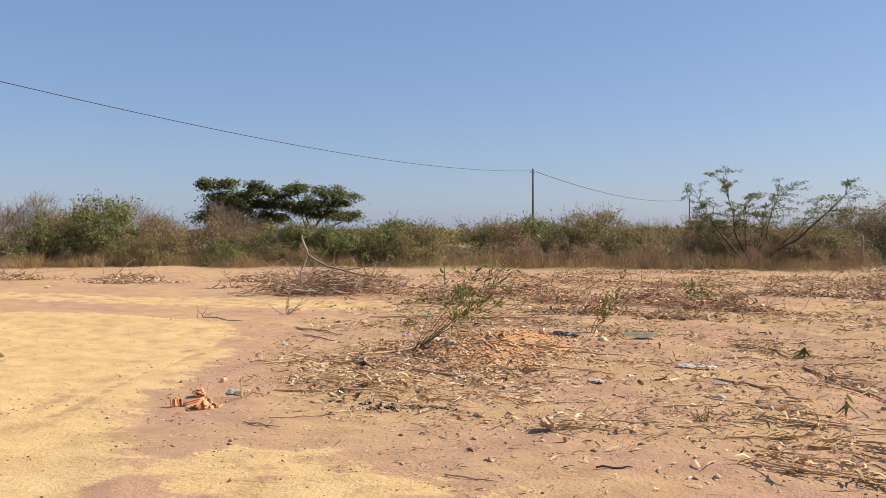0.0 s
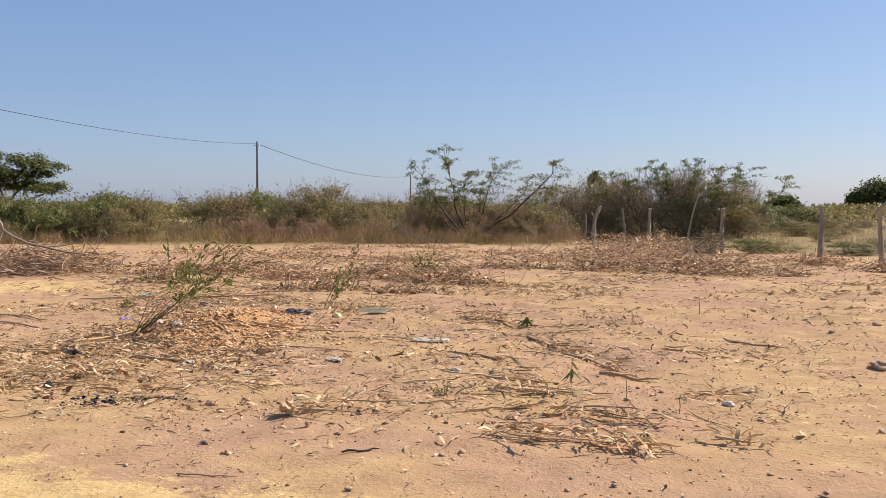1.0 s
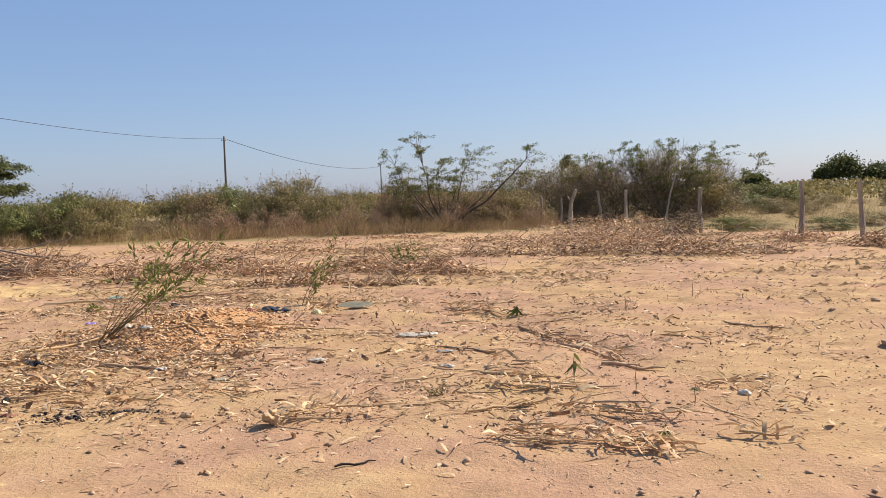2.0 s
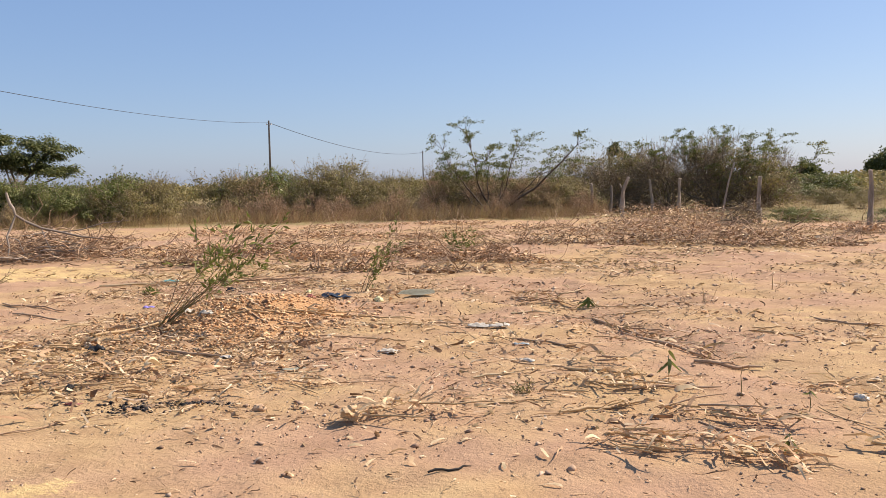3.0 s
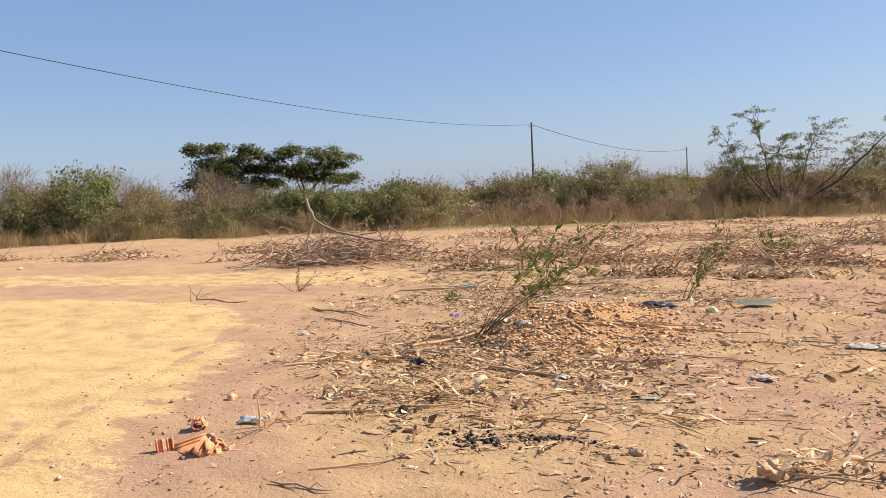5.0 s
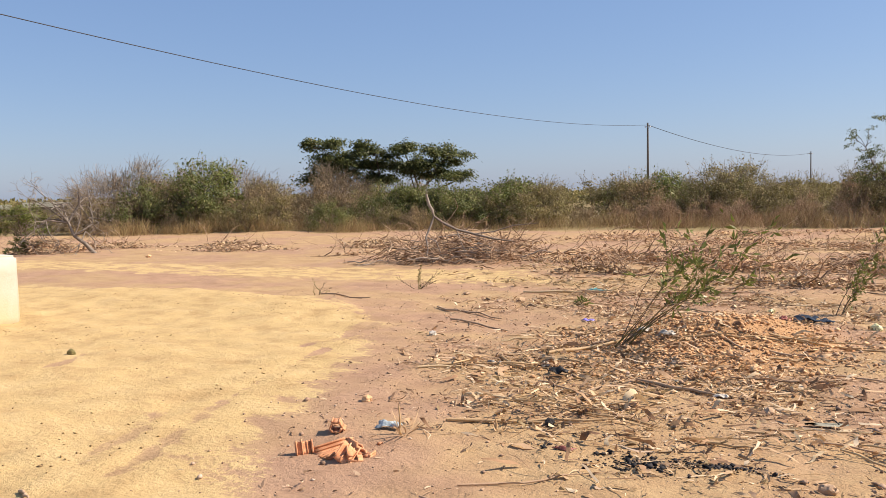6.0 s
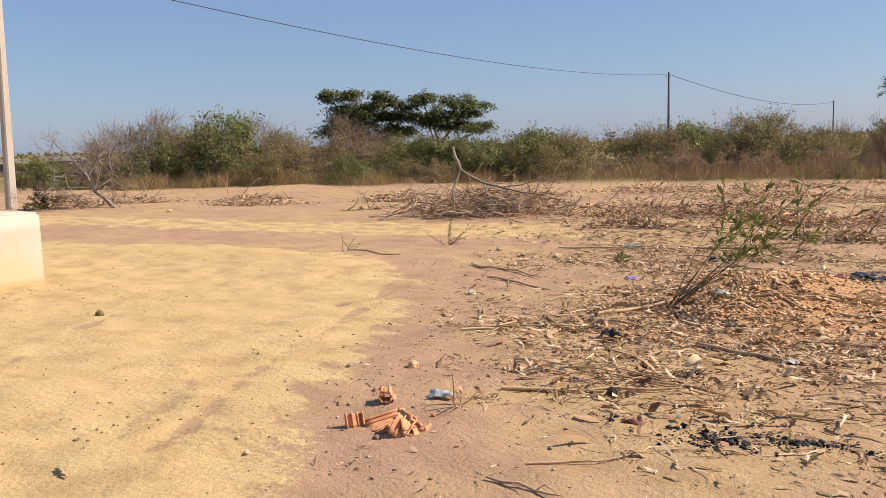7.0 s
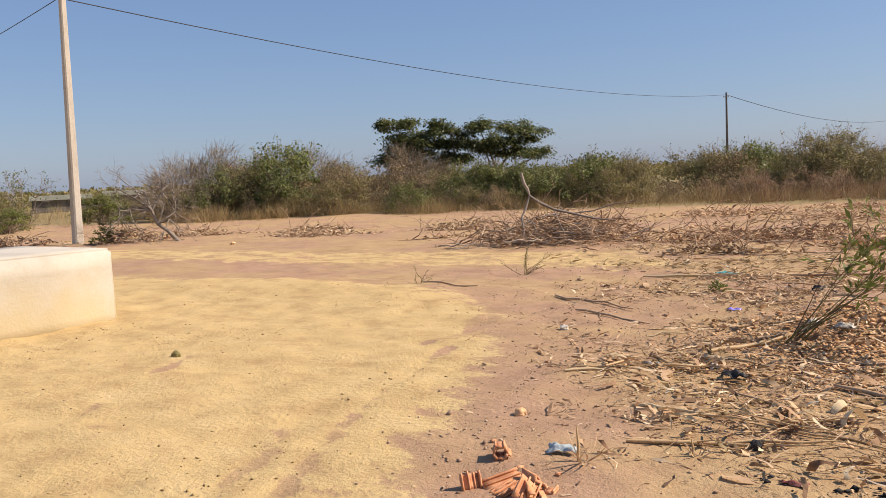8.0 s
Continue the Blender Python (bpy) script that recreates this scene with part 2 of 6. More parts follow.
def ground_material():
    m, nt, b = node_mat("soil")
    pos = nt.nodes.new("ShaderNodeNewGeometry").outputs["Position"]
    sand = nd(nt, "Attribute", attr="sand").outputs["Fac"]
    scrub = nd(nt, "Attribute", attr="scrub").outputs["Fac"]
    clay = nd(nt, "Attribute", attr="clay").outputs["Fac"]
    big, mid, fine = noise_of(nt, pos, 0.45, 3.0), noise_of(nt, pos, 2.6, 6.0, 0.65), noise_of(nt, pos, 26.0, 5.0, 0.7)
    grit = noise_of(nt, pos, 140.0, 3.0, 0.7)
    streak = nd(nt, "Mapping", {"Vector": pos, "Scale": (0.75, 1.25, 1), "Rotation": (0, 0, 0.45)}).outputs[0]
    smear = noise_of(nt, streak, 2.2, 6.0, 0.7)
    soil = ramp_of(nt, mid, [(0.25, (0.299, 0.184, 0.112)), (0.5, (0.394, 0.250, 0.157)), (0.75, (0.462, 0.301, 0.185))])
    tan = ramp_of(nt, smear, [(0.25, (0.317, 0.200, 0.106)), (0.5, (0.431, 0.291, 0.152)), (0.75, (0.510, 0.365, 0.190))])
    soil = mix_of(nt, smooth_of(nt, big, 0.38, 0.6), soil, tan)
    yel = ramp_of(nt, smear, [(0.2, (0.437, 0.302, 0.142)), (0.5, (0.549, 0.395, 0.184)), (0.8, (0.614, 0.46, 0.236))])
    yel = mix_of(nt, 1.0, yel, ramp_of(nt, mid, [(0.3, (0.80, 0.76, 0.74)), (0.5, (1, 1, 1)), (0.72, (1.06, 1.05, 1.02))]), "MULTIPLY")
    yel = mix_of(nt, 1.0, yel, ramp_of(nt, fine, [(0.3, (0.86, 0.84, 0.82)), (0.45, (1, 1, 1))]), "MULTIPLY")
    edge = math_of(nt, "ADD", sand, math_of(nt, "MULTIPLY", math_of(nt, "SUBTRACT", smear, 0.5), 1.5))
    edge = math_of(nt, "ADD", edge, math_of(nt, "MULTIPLY", math_of(nt, "SUBTRACT", fine, 0.5), 0.6))
    col = mix_of(nt, smooth_of(nt, edge, 0.42, 0.60), soil, yel)
    red = ramp_of(nt, fine, [(0.3, (0.38, 0.21, 0.10)), (0.7, (0.55, 0.335, 0.165))])
    cl = math_of(nt, "ADD", clay, math_of(nt, "MULTIPLY", math_of(nt, "SUBTRACT", mid, 0.5), 0.8))
    col = mix_of(nt, smooth_of(nt, cl, 0.35, 0.6), col, red)
    dry = ramp_of(nt, mid, [(0.3, (0.17, 0.13, 0.065)), (0.5, (0.285, 0.215, 0.105)), (0.72, (0.20, 0.19, 0.08))])
    sc = math_of(nt, "ADD", scrub, math_of(nt, "MULTIPLY", math_of(nt, "SUBTRACT", mid, 0.5), 0.8))
    col = mix_of(nt, smooth_of(nt, sc, 0.4, 0.65), col, dry)
    speck = ramp_of(nt, grit, [(0.30, (0.5, 0.43, 0.38)), (0.45, (1, 1, 1)), (0.62, (1, 1, 1)), (0.78, (1.18, 1.16, 1.1))])
    col = mix_of(nt, 0.5, col, speck, "MULTIPLY")
    nt.links.new(col, b.inputs["Base Color"])
    b.inputs["Roughness"].default_value = 0.95
    b.inputs["Specular IOR Level"].default_value = 0.1
    h = math_of(nt, "ADD", math_of(nt, "MULTIPLY", fine, 0.8), math_of(nt, "ADD", math_of(nt, "MULTIPLY", smear, 0.6), math_of(nt, "MULTIPLY", grit, 0.06)))
    bp = nd(nt, "Bump", {"Height": h, "Strength": 0.9, "Distance": 0.026})
    nt.links.new(bp.outputs[0], b.inputs["Normal"])
    return m


M_SOIL = ground_material()
M_LEAF_DARK = surface("leaf_dark_green", [(0.0, (0.045, 0.06, 0.022)), (0.5, (0.1, 0.118, 0.037)), (0.85, (0.18, 0.175, 0.058)), (1.0, (0.34, 0.23, 0.08))], rough=0.5, bump=0, translucent=0.3, scale=1.3, patch=2.2, single=0.4)
M_LEAF_GREEN = surface("leaf_green", [(0.0, (0.06, 0.08, 0.025)), (0.4, (0.13, 0.152, 0.043)), (0.7, (0.205, 0.21, 0.065)), (1.0, (0.33, 0.275, 0.11))], rough=0.55, bump=0, translucent=0.33, scale=1.3, patch=2.2, single=0.35)
M_LEAF_OLIVE = surface("leaf_olive", [(0.0, (0.1, 0.097, 0.034)), (0.4, (0.205, 0.182, 0.066)), (0.7, (0.31, 0.245, 0.1)), (1.0, (0.42, 0.31, 0.15))], rough=0.6, bump=0, translucent=0.33, scale=1.3, patch=2.2, single=0.35)
M_LEAF_BROWN = surface("leaf_dry_brown", [(0.0, (0.17, 0.115, 0.06)), (0.5, (0.33, 0.235, 0.12)), (1.0, (0.47, 0.36, 0.195))], rough=0.75, bump=0, translucent=0.25, scale=1.3, patch=2.2, single=0.4)
M_LEAF_FRESH = surface("leaf_fresh_green", [(0.0, (0.075, 0.10, 0.022)), (0.5, (0.155, 0.18, 0.04)), (1.0, (0.25, 0.24, 0.075))], rough=0.5, bump=0, translucent=0.33, scale=1.3, patch=2.2, single=0.35)
M_BARK = surface("bark_brown", [(0.0, (0.06, 0.042, 0.03)), (0.5, (0.13, 0.095, 0.065)), (1.0, (0.22, 0.17, 0.12))], scale=6, fine=40, stretch=(1, 1, 0.2), island=False, bump=0.5)
M_BARK_PURPLE = surface("bark_dark_twig", [(0.0, (0.085, 0.064, 0.044)), (0.5, (0.205, 0.155, 0.1)), (1.0, (0.36, 0.285, 0.195))], bump=0, scale=1.7, patch=2.4)
M_BARK_PALE = surface("bark_pale_grey", [(0.0, (0.16, 0.13, 0.105)), (0.5, (0.28, 0.235, 0.19)), (1.0, (0.42, 0.36, 0.29))], bump=0)
M_STICK = surface("dead_branch_wood", [(0.0, (0.161, 0.0978, 0.0575)), (0.4, (0.333, 0.213, 0.127)), (0.8, (0.529, 0.374, 0.236)), (1.0, (0.667, 0.506, 0.345))], bump=0)
M_STRAW = surface("straw", [(0.0, (0.15, 0.085, 0.045)), (0.3, (0.34, 0.215, 0.12)), (0.7, (0.58, 0.41, 0.23)), (1.0, (0.74, 0.60, 0.40))], fine=25, rough=0.7, bump=0, translucent=0.12)
M_DRYGRASS = surface("dry_grass", [(0.0, (0.17, 0.105, 0.05)), (0.4, (0.34, 0.23, 0.11)), (0.75, (0.48, 0.35, 0.17)), (1.0, (0.36, 0.33, 0.13))], rough=0.75, bump=0, translucent=0.25)
M_REDGRASS = surface("reddish_grass", [(0.0, (0.15, 0.08, 0.045)), (0.5, (0.31, 0.19, 0.105)), (1.0, (0.48, 0.34, 0.19))], rough=0.75, bump=0, translucent=0.25)
M_HUSK = surface("dry_husk", [(0.0, (0.32, 0.20, 0.10)), (0.4, (0.56, 0.41, 0.22)), (0.8, (0.73, 0.59, 0.37)), (1.0, (0.80, 0.70, 0.50))], scale=30, fine=120, stretch=(1, 1, 1), rough=0.65, bump=0.3, dist=0.002, translucent=0.15)
M_STALK = surface("dry_stalk", [(0.0, (0.20, 0.12, 0.06)), (0.5, (0.44, 0.29, 0.145)), (1.0, (0.66, 0.49, 0.26))], scale=20, fine=90, rough=0.6, bump=0.3, dist=0.002)
M_PEBBLE = surface("pebbles", [(0.0, (0.22, 0.14, 0.09)), (0.25, (0.36, 0.235, 0.155)), (0.8, (0.48, 0.33, 0.22)), (1.0, (0.62, 0.48, 0.36))], rough=0.9, bump=0)
M_SANDCRUMB = surface("sand_crumbs", [(0.0, (0.24, 0.16, 0.08)), (0.4, (0.40, 0.27, 0.12)), (1.0, (0.60, 0.44, 0.20))], rough=0.9, bump=0)
M_CLAY = surface("clay_crumbs", [(0.0, (0.388, 0.211, 0.0969)), (0.5, (0.616, 0.37, 0.188)), (1.0, (0.775, 0.513, 0.285))], rough=0.9, bump=0)
M_REDDRY = surface("dry_red_leaf", [(0.0, (0.2, 0.106, 0.0562)), (0.5, (0.45, 0.275, 0.15)), (1.0, (0.7, 0.475, 0.275))], rough=0.8, bump=0, translucent=0.15)
M_BRICK = surface("fired_clay", [(0.0, (0.44, 0.175, 0.085)), (0.5, (0.58, 0.275, 0.135)), (1.0, (0.70, 0.41, 0.23))], scale=14, fine=120, island=False, rough=0.9, bump=0.5, dist=0.003)
M_CONCRETE_POLE = surface("pole_concrete", [(0.0, (0.30, 0.26, 0.20)), (0.5, (0.43, 0.385, 0.31)), (1.0, (0.52, 0.48, 0.41))], scale=2.2, fine=40, stretch=(1, 1, 0.3), island=False, rough=0.85, bump=0.3)
# Dark tone stands for the far poles' shaded sides; shed walls share it.
M_SHADED_POLE_WOOD = surface("shaded_pole_wood", [(0.0, (0.09, 0.075, 0.06)), (0.5, (0.17, 0.145, 0.12)), (1.0, (0.27, 0.235, 0.19))], scale=3, fine=30, stretch=(1, 1, 0.15), island=False, rough=0.85, bump=0.3)
M_POST = surface("post_weathered_wood", [(0.0, (0.15, 0.115, 0.085)), (0.5, (0.30, 0.245, 0.19)), (1.0, (0.45, 0.38, 0.30))], scale=9, fine=60, stretch=(1, 1, 0.15), island=False, rough=0.9, bump=0.7, dist=0.01)
M_CABLE = surface("cable_black", [(0.0, (0.02, 0.02, 0.022)), (1.0, (0.05, 0.05, 0.055))], rough=0.6, bump=0, island=False)
M_CHAR = surface("charcoal", [(0.0, (0.006, 0.006, 0.007)), (0.6, (0.022, 0.02, 0.019)), (1.0, (0.07, 0.06, 0.055))], rough=0.8, bump=0)
M_WHITE = surface("dirty_white_plastic", [(0.0, (0.37, 0.317, 0.235)), (0.5, (0.51, 0.466, 0.381)), (1.0, (0.616, 0.59, 0.502))], scale=20, fine=80, island=False, rough=0.45, bump=0.3, dist=0.004)
M_BOARD = surface("grey_board", [(0.0, (0.234, 0.218, 0.151)), (0.5, (0.328, 0.32, 0.24)), (1.0, (0.406, 0.398, 0.309))], scale=9, fine=60, island=False, rough=0.8)
M_CLOTH = surface("dark_blue_cloth", [(0.0, (0.008, 0.012, 0.022)), (0.5, (0.02, 0.035, 0.06)), (1.0, (0.05, 0.08, 0.12))], scale=20, island=False, rough=0.85)
M_BLUE = surface("pale_blue_plastic", [(0.0, (0.213, 0.262, 0.279)), (0.5, (0.328, 0.394, 0.41)), (1.0, (0.492, 0.533, 0.517))], scale=25, island=False, rough=0.35)
M_VIOLET = surface("violet_plastic", [(0.0, (0.16, 0.12, 0.45)), (0.5, (0.27, 0.22, 0.62)), (1.0, (0.5, 0.45, 0.75))], scale=25, island=False, rough=0.35)
M_TEAL = surface("teal_plastic", [(0.0, (0.05, 0.22, 0.22)), (0.5, (0.12, 0.36, 0.35)), (1.0, (0.3, 0.5, 0.48))], scale=25, island=False, rough=0.4)
M_RED = surface("red_plastic", [(0.0, (0.16, 0.045, 0.035)), (0.5, (0.30, 0.10, 0.075)), (1.0, (0.42, 0.20, 0.15))], scale=25, island=False, rough=0.5)
M_YELLOWFRUIT = surface("pale_yellow_rind", [(0.0, (0.55, 0.52, 0.22)), (0.5, (0.72, 0.70, 0.38)), (1.0, (0.80, 0.78, 0.55))], scale=20, island=False, rough=0.5)
M_BLACK = surface("black_rubber", [(0.0, (0.012, 0.012, 0.013)), (1.0, (0.04, 0.038, 0.036))], scale=20, island=False, rough=0.6)
M_STEEL = surface("galvanised_steel", [(0.0, (0.25, 0.25, 0.25)), (1.0, (0.42, 0.42, 0.42))], island=False, rough=0.5, metal=0.8)
M_CERAMIC = surface("insulator_white", [(0.0, (0.65, 0.63, 0.6)), (1.0, (0.8, 0.78, 0.75))], island=False, rough=0.3)


def plaster_material():
    m, nt, b = node_mat("cistern_plaster")
    tc = nt.nodes.new("ShaderNodeTexCoord")
    pos = tc.outputs["Object"]
    big, fine = noise_of(nt, pos, 1.6, 5.0, 0.65), noise_of(nt, pos, 30.0, 4.0)
    col = ramp_of(nt, big, [(0.25, (0.40, 0.36, 0.28)), (0.5, (0.48, 0.44, 0.36)), (0.75, (0.54, 0.50, 0.43))])
    sep = nd(nt, "SeparateXYZ", {0: pos}).outputs[2]
    hgt = math_of(nt, "ADD", sep, math_of(nt, "MULTIPLY", math_of(nt, "SUBTRACT", big, 0.5), 0.9))
    dust = smooth_of(nt, hgt, 0.8, -0.05)
    col = mix_of(nt, math_of(nt, "MULTIPLY", dust, 0.85), col, (0.51, 0.405, 0.215))
    nt.links.new(col, b.inputs["Base Color"])
    b.inputs["Roughness"].default_value = 0.9
    bp = nd(nt, "Bump", {"Height": math_of(nt, "ADD", fine, math_of(nt, "MULTIPLY", big, 2.0)), "Strength": 0.35, "Distance": 0.012})
    nt.links.new(bp.outputs[0], b.inputs["Normal"])
    return m


M_PLASTER = plaster_material()


# ---- ground ----
def axis(lo, hi, step, reach):
    """Coordinates, even from lo to hi, then ever wider out to reach."""
    core = np.arange(lo, hi + step / 2, step)
    grow = []
    d, s = 0.0, step
    while d < reach:
        s *= 1.14
        d += s
        grow.append(d)
    grow = np.array(grow)
    return np.concatenate([lo - grow[::-1], core, hi + grow])


YELLOW = [(-60, 9.0), (-20, 9.4), (-13, 10.2), (-9.2, 10.6), (-7.2, 9.5), (-6.2, 7.9), (-5.55, 6.8), (-5.2, 5.8), (-4.8, 4.95), (-4.35, 4.3), (-3.6, 3.7), (-2.8, 2.6), (-2.0, 0.5), (-1.5, -8), (-60, -20)]
YELLOW_FAR = [(-34, 11.2), (-18, 12.2), (-8, 13.2), (-6.3, 13.9), (-8.4, 15.6), (-16, 14.4), (-34, 13.4)]
YELLOW_FRONT = [(-2.95, 3.3), (-2.85, 4.0), (-2.2, 4.15), (-1.6, 3.85), (-0.5, 3.75), (0.9, 3.3), (1.5, 2.4), (-2.0, 2.6)]
YELLOW_RIGHT = [(2.2, 5.6), (0.8, 12.5), (2.0, 17.5), (7.5, 17.0), (9.0, 8.0), (8.0, 4.0), (3.2, 4.0)]



def build_ground():
    xs, ys = axis(-13.0, 6.0, 0.06, 3500), axis(2.8, 15.0, 0.06, 3500)
    X, Y = np.meshgrid(xs, ys)
    x, y = X.ravel(), Y.ravel()
    V = np.stack([x, y, gz(x, y)], 1)
    nx, ny = len(xs), len(ys)
    i = np.arange(nx * ny).reshape(ny, nx)
    F = np.stack([i[:-1, :-1], i[:-1, 1:], i[1:, 1:], i[1:, :-1]], -1).reshape(-1, 4)
    me = mesh_np("ground", V, F, M_SOIL, True)
    s = np.clip(0.5 + poly_sd(x, y, YELLOW) / 1.1, 0, 1.05)
    s = np.maximum(s, np.clip(0.38 + poly_sd(x, y, YELLOW_FAR) / 2.0, 0, 0.57))
    s = np.maximum(s, np.clip(0.52 + poly_sd(x, y, YELLOW_FRONT) / 0.8, 0, 0.62))
    s = np.maximum(s, np.clip(0.22 + poly_sd(x, y, YELLOW_RIGHT) / 6, 0, 0.28))
    s -= 0.3 * np.exp(-(seg_dist(x, y, [(-5.2, 4.6), (-6.2, 5.2), (-7.0, 4.4)]) / 0.3) ** 2)
    for line in RUTS:
        s -= 1.15 * np.exp(-(seg_dist(x + 0.05 * value_noise(x / 0.3, y / 0.3, 12), y, line) / 0.07) ** 2) * (0.45 + 0.55 * value_noise(x / 0.5, y / 0.5, 13))
    clay = np.clip(1.25 - np.hypot((x + 3.1) / 1.4, (y - 9.1) / 1.8), 0, 1)
    line = np.interp(x, [-60, -33, -26, -16, -6, 2, 8, 14, 60], [20, 24, 28, 30, 32.5, 33, 30, 25, 24])
    scrub = np.clip(0.5 + (y - line) / 5, 0, 1)
    for nm, val in (("sand", s), ("clay", clay), ("scrub", scrub)):
        at = me.attributes.new(nm, "FLOAT", "POINT")
        at.data.foreach_set("value", val.astype(np.float32))
    tagged(new("ground", me), "bare pinkish soil with trodden yellow sand", "ground", kind="structure")


build_ground()


# ---- plants ----
def grow(p, d, length, radius, depth, segs, tips, r, spread=0.6, kids=(2, 3), lift=0.1, shrink=0.72, bits=3):
    """Branches: appends segments (p, q, r0, r1) and end points (p, d)."""
    p, d = np.array(p, float), np.array(d, float)
    step = length / bits
    for k in range(bits):
        d = unit(d + r.normal(0, 0.16, 3) + np.array([0, 0, lift * 0.3]))
        q = p + d * step
        r0, r1 = radius * (1 - 0.35 * k / bits), radius * (1 - 0.35 * (k + 1) / bits)
        segs.append((p, q, r0, r1))
        p = q
    if depth == 0:
        tips.append((p, d))
        return
    for _ in range(r.integers(kids[0], kids[1] + 1)):
        nd_ = unit(d + r.normal(0, spread, 3) + np.array([0, 0, lift]))
        grow(p, nd_, length * shrink * r.uniform(0.75, 1.2), radius * 0.62, depth - 1, segs, tips, r, spread, kids, lift, shrink, bits)


def seg_mesh(segs, sides=3):
    P, Q = np.array([s[0] for s in segs]), np.array([s[1] for s in segs])
    return tubes(P, Q, np.array([s[2] for s in segs]), np.array([s[3] for s in segs]), sides)


def bush_meshes(name, seed, w, h, leaf_n, leaf_len, leaf_mat, twig_mat, clumps=40, twig_n=380, droop=0.0):
    """A shrub w wide and h high: stems and twigs, and leaves in uneven clumps that face outwards."""
    r = np.random.default_rng(seed)
    th = r.uniform(0, 2 * np.pi, clumps)
    el = np.arcsin(r.uniform(0.0, 1, clumps) ** 0.9)
    rad = r.uniform(0.5, 1.0, clumps) ** 0.6 * (1 + r.normal(0, 0.08, clumps))
    C = np.stack([np.cos(th) * np.cos(el) * rad * w / 2, np.sin(th) * np.cos(el) * rad * w / 2, 0.1 * h + np.sin(el) * rad * h * 0.82], 1)
    C[:, 2] = np.clip(C[:, 2], 0.08 * h, h)
    size = r.uniform(0.65, 1.35, clumps)
    base = np.stack([r.normal(0, 0.06 * w, clumps), r.normal(0, 0.06 * w, clumps), np.zeros(clumps)], 1)
    mid = (base + C) / 2 + r.normal(0, 0.08 * w, (clumps, 3)) * np.array([1, 1, 0.4])
    stems = join(tubes(base, mid, 0.022, 0.013), tubes(mid, C, 0.013, 0.006))
    heart = np.array([0, 0, 0.25 * h])
    k = r.integers(0, clumps, twig_n)
    p = C[k] + r.normal(0, 0.075 * w, (twig_n, 3)) * np.array([1, 1, 0.7])
    p[:, 2] = np.minimum(np.abs(p[:, 2]), h * 0.95)
    dirs = unit(unit(p - heart) + r.normal(0, 0.5, (twig_n, 3)) + np.array([0.15, 0, 0.12]))
    ln = r.uniform(0.10, 0.34, twig_n)[:, None] * min(1.0, h / 2)
    q = p + dirs * ln
    q2 = q + unit(dirs + r.normal(0, 0.4, (twig_n, 3)) + np.array([0.15, 0, 0])) * ln * 0.6
    twigs = join(stems, tubes(p, q, 0.006, 0.0045), tubes(q, q2, 0.0045, 0.002))
    k = r.integers(0, clumps, leaf_n)
    v = unit(r.normal(0, 1, (leaf_n, 3))) * r.uniform(0.25, 1.0, (leaf_n, 1)) ** 0.6
    c = C[k] + v * size[k][:, None] * np.array([0.15 * w, 0.15 * w, 0.10 * h])
    some = leaf_n // 4
    kk = r.integers(0, twig_n, some)
    c[:some] = q[kk] + (q2[kk] - q[kk]) * r.uniform(-0.6, 1, (some, 1)) + r.normal(0, 0.02, (some, 3))
    c[:, 2] = np.abs(c[:, 2]) + 0.02
    out = unit(unit(v) * 0.7 + unit(c - heart) * 0.6 + np.array([0, 0, 0.35]) + r.normal(0, 0.38, (leaf_n, 3)))
    d = unit(np.cross(out, r.normal(0, 1, (leaf_n, 3))) + np.array([0.25, 0, -droop]))
    L = leaf_len * r.uniform(0.6, 1.4, leaf_n)
    fol = leaves(c, d, L, L * 0.5, r=r, face=out)
    return mesh_np(name + "_twigs", *twigs, twig_mat), mesh_np(name + "_foliage", *fol, leaf_mat)


BUSH_KINDS = {
    "green": ("dense green thorn shrub with small leaves", [bush_meshes("green", 11 + i, 2.6, 2.0, 5200, 0.088, M_LEAF_GREEN, M_BARK_PURPLE) for i in range(3)]),
    "dark": ("dense dark green leafy shrub", [bush_meshes("dark", 21 + i, 2.6, 2.0, 4600, 0.11, M_LEAF_GREEN, M_BARK_PURPLE, droop=0.5) for i in range(2)]),
    "olive": ("olive green half dry shrub", [bush_meshes("olive", 31 + i, 2.6, 2.0, 4700, 0.075, M_LEAF_OLIVE, M_BARK_PURPLE, twig_n=520) for i in range(3)]),
    "fresh": ("bright yellow-green leafy shrub", [bush_meshes("fresh", 41 + i, 2.2, 1.8, 4600, 0.085, M_LEAF_FRESH, M_BARK_PURPLE) for i in range(2)]),
    "brown": ("dry brown shrub with withered leaves", [bush_meshes("brown", 51 + i, 2.6, 2.0, 4600, 0.07, M_LEAF_BROWN, M_BARK_PURPLE, twig_n=520) for i in range(3)]),
    "redtwig": ("low fuzzy reddish-brown dry shrub", [bush_meshes("redtwig", 71 + i, 2.6, 2.0, 3200, 0.055, M_REDGRASS, M_STICK, twig_n=900, clumps=26) for i in range(2)]),
    "twig": ("leafless dark twiggy thorn shrub", [bush_meshes("twig", 61 + i, 2.6, 2.0, 900, 0.06, M_LEAF_BROWN, M_BARK_PURPLE, twig_n=1500) for i in range(2)]),
}
bush_count = [0]


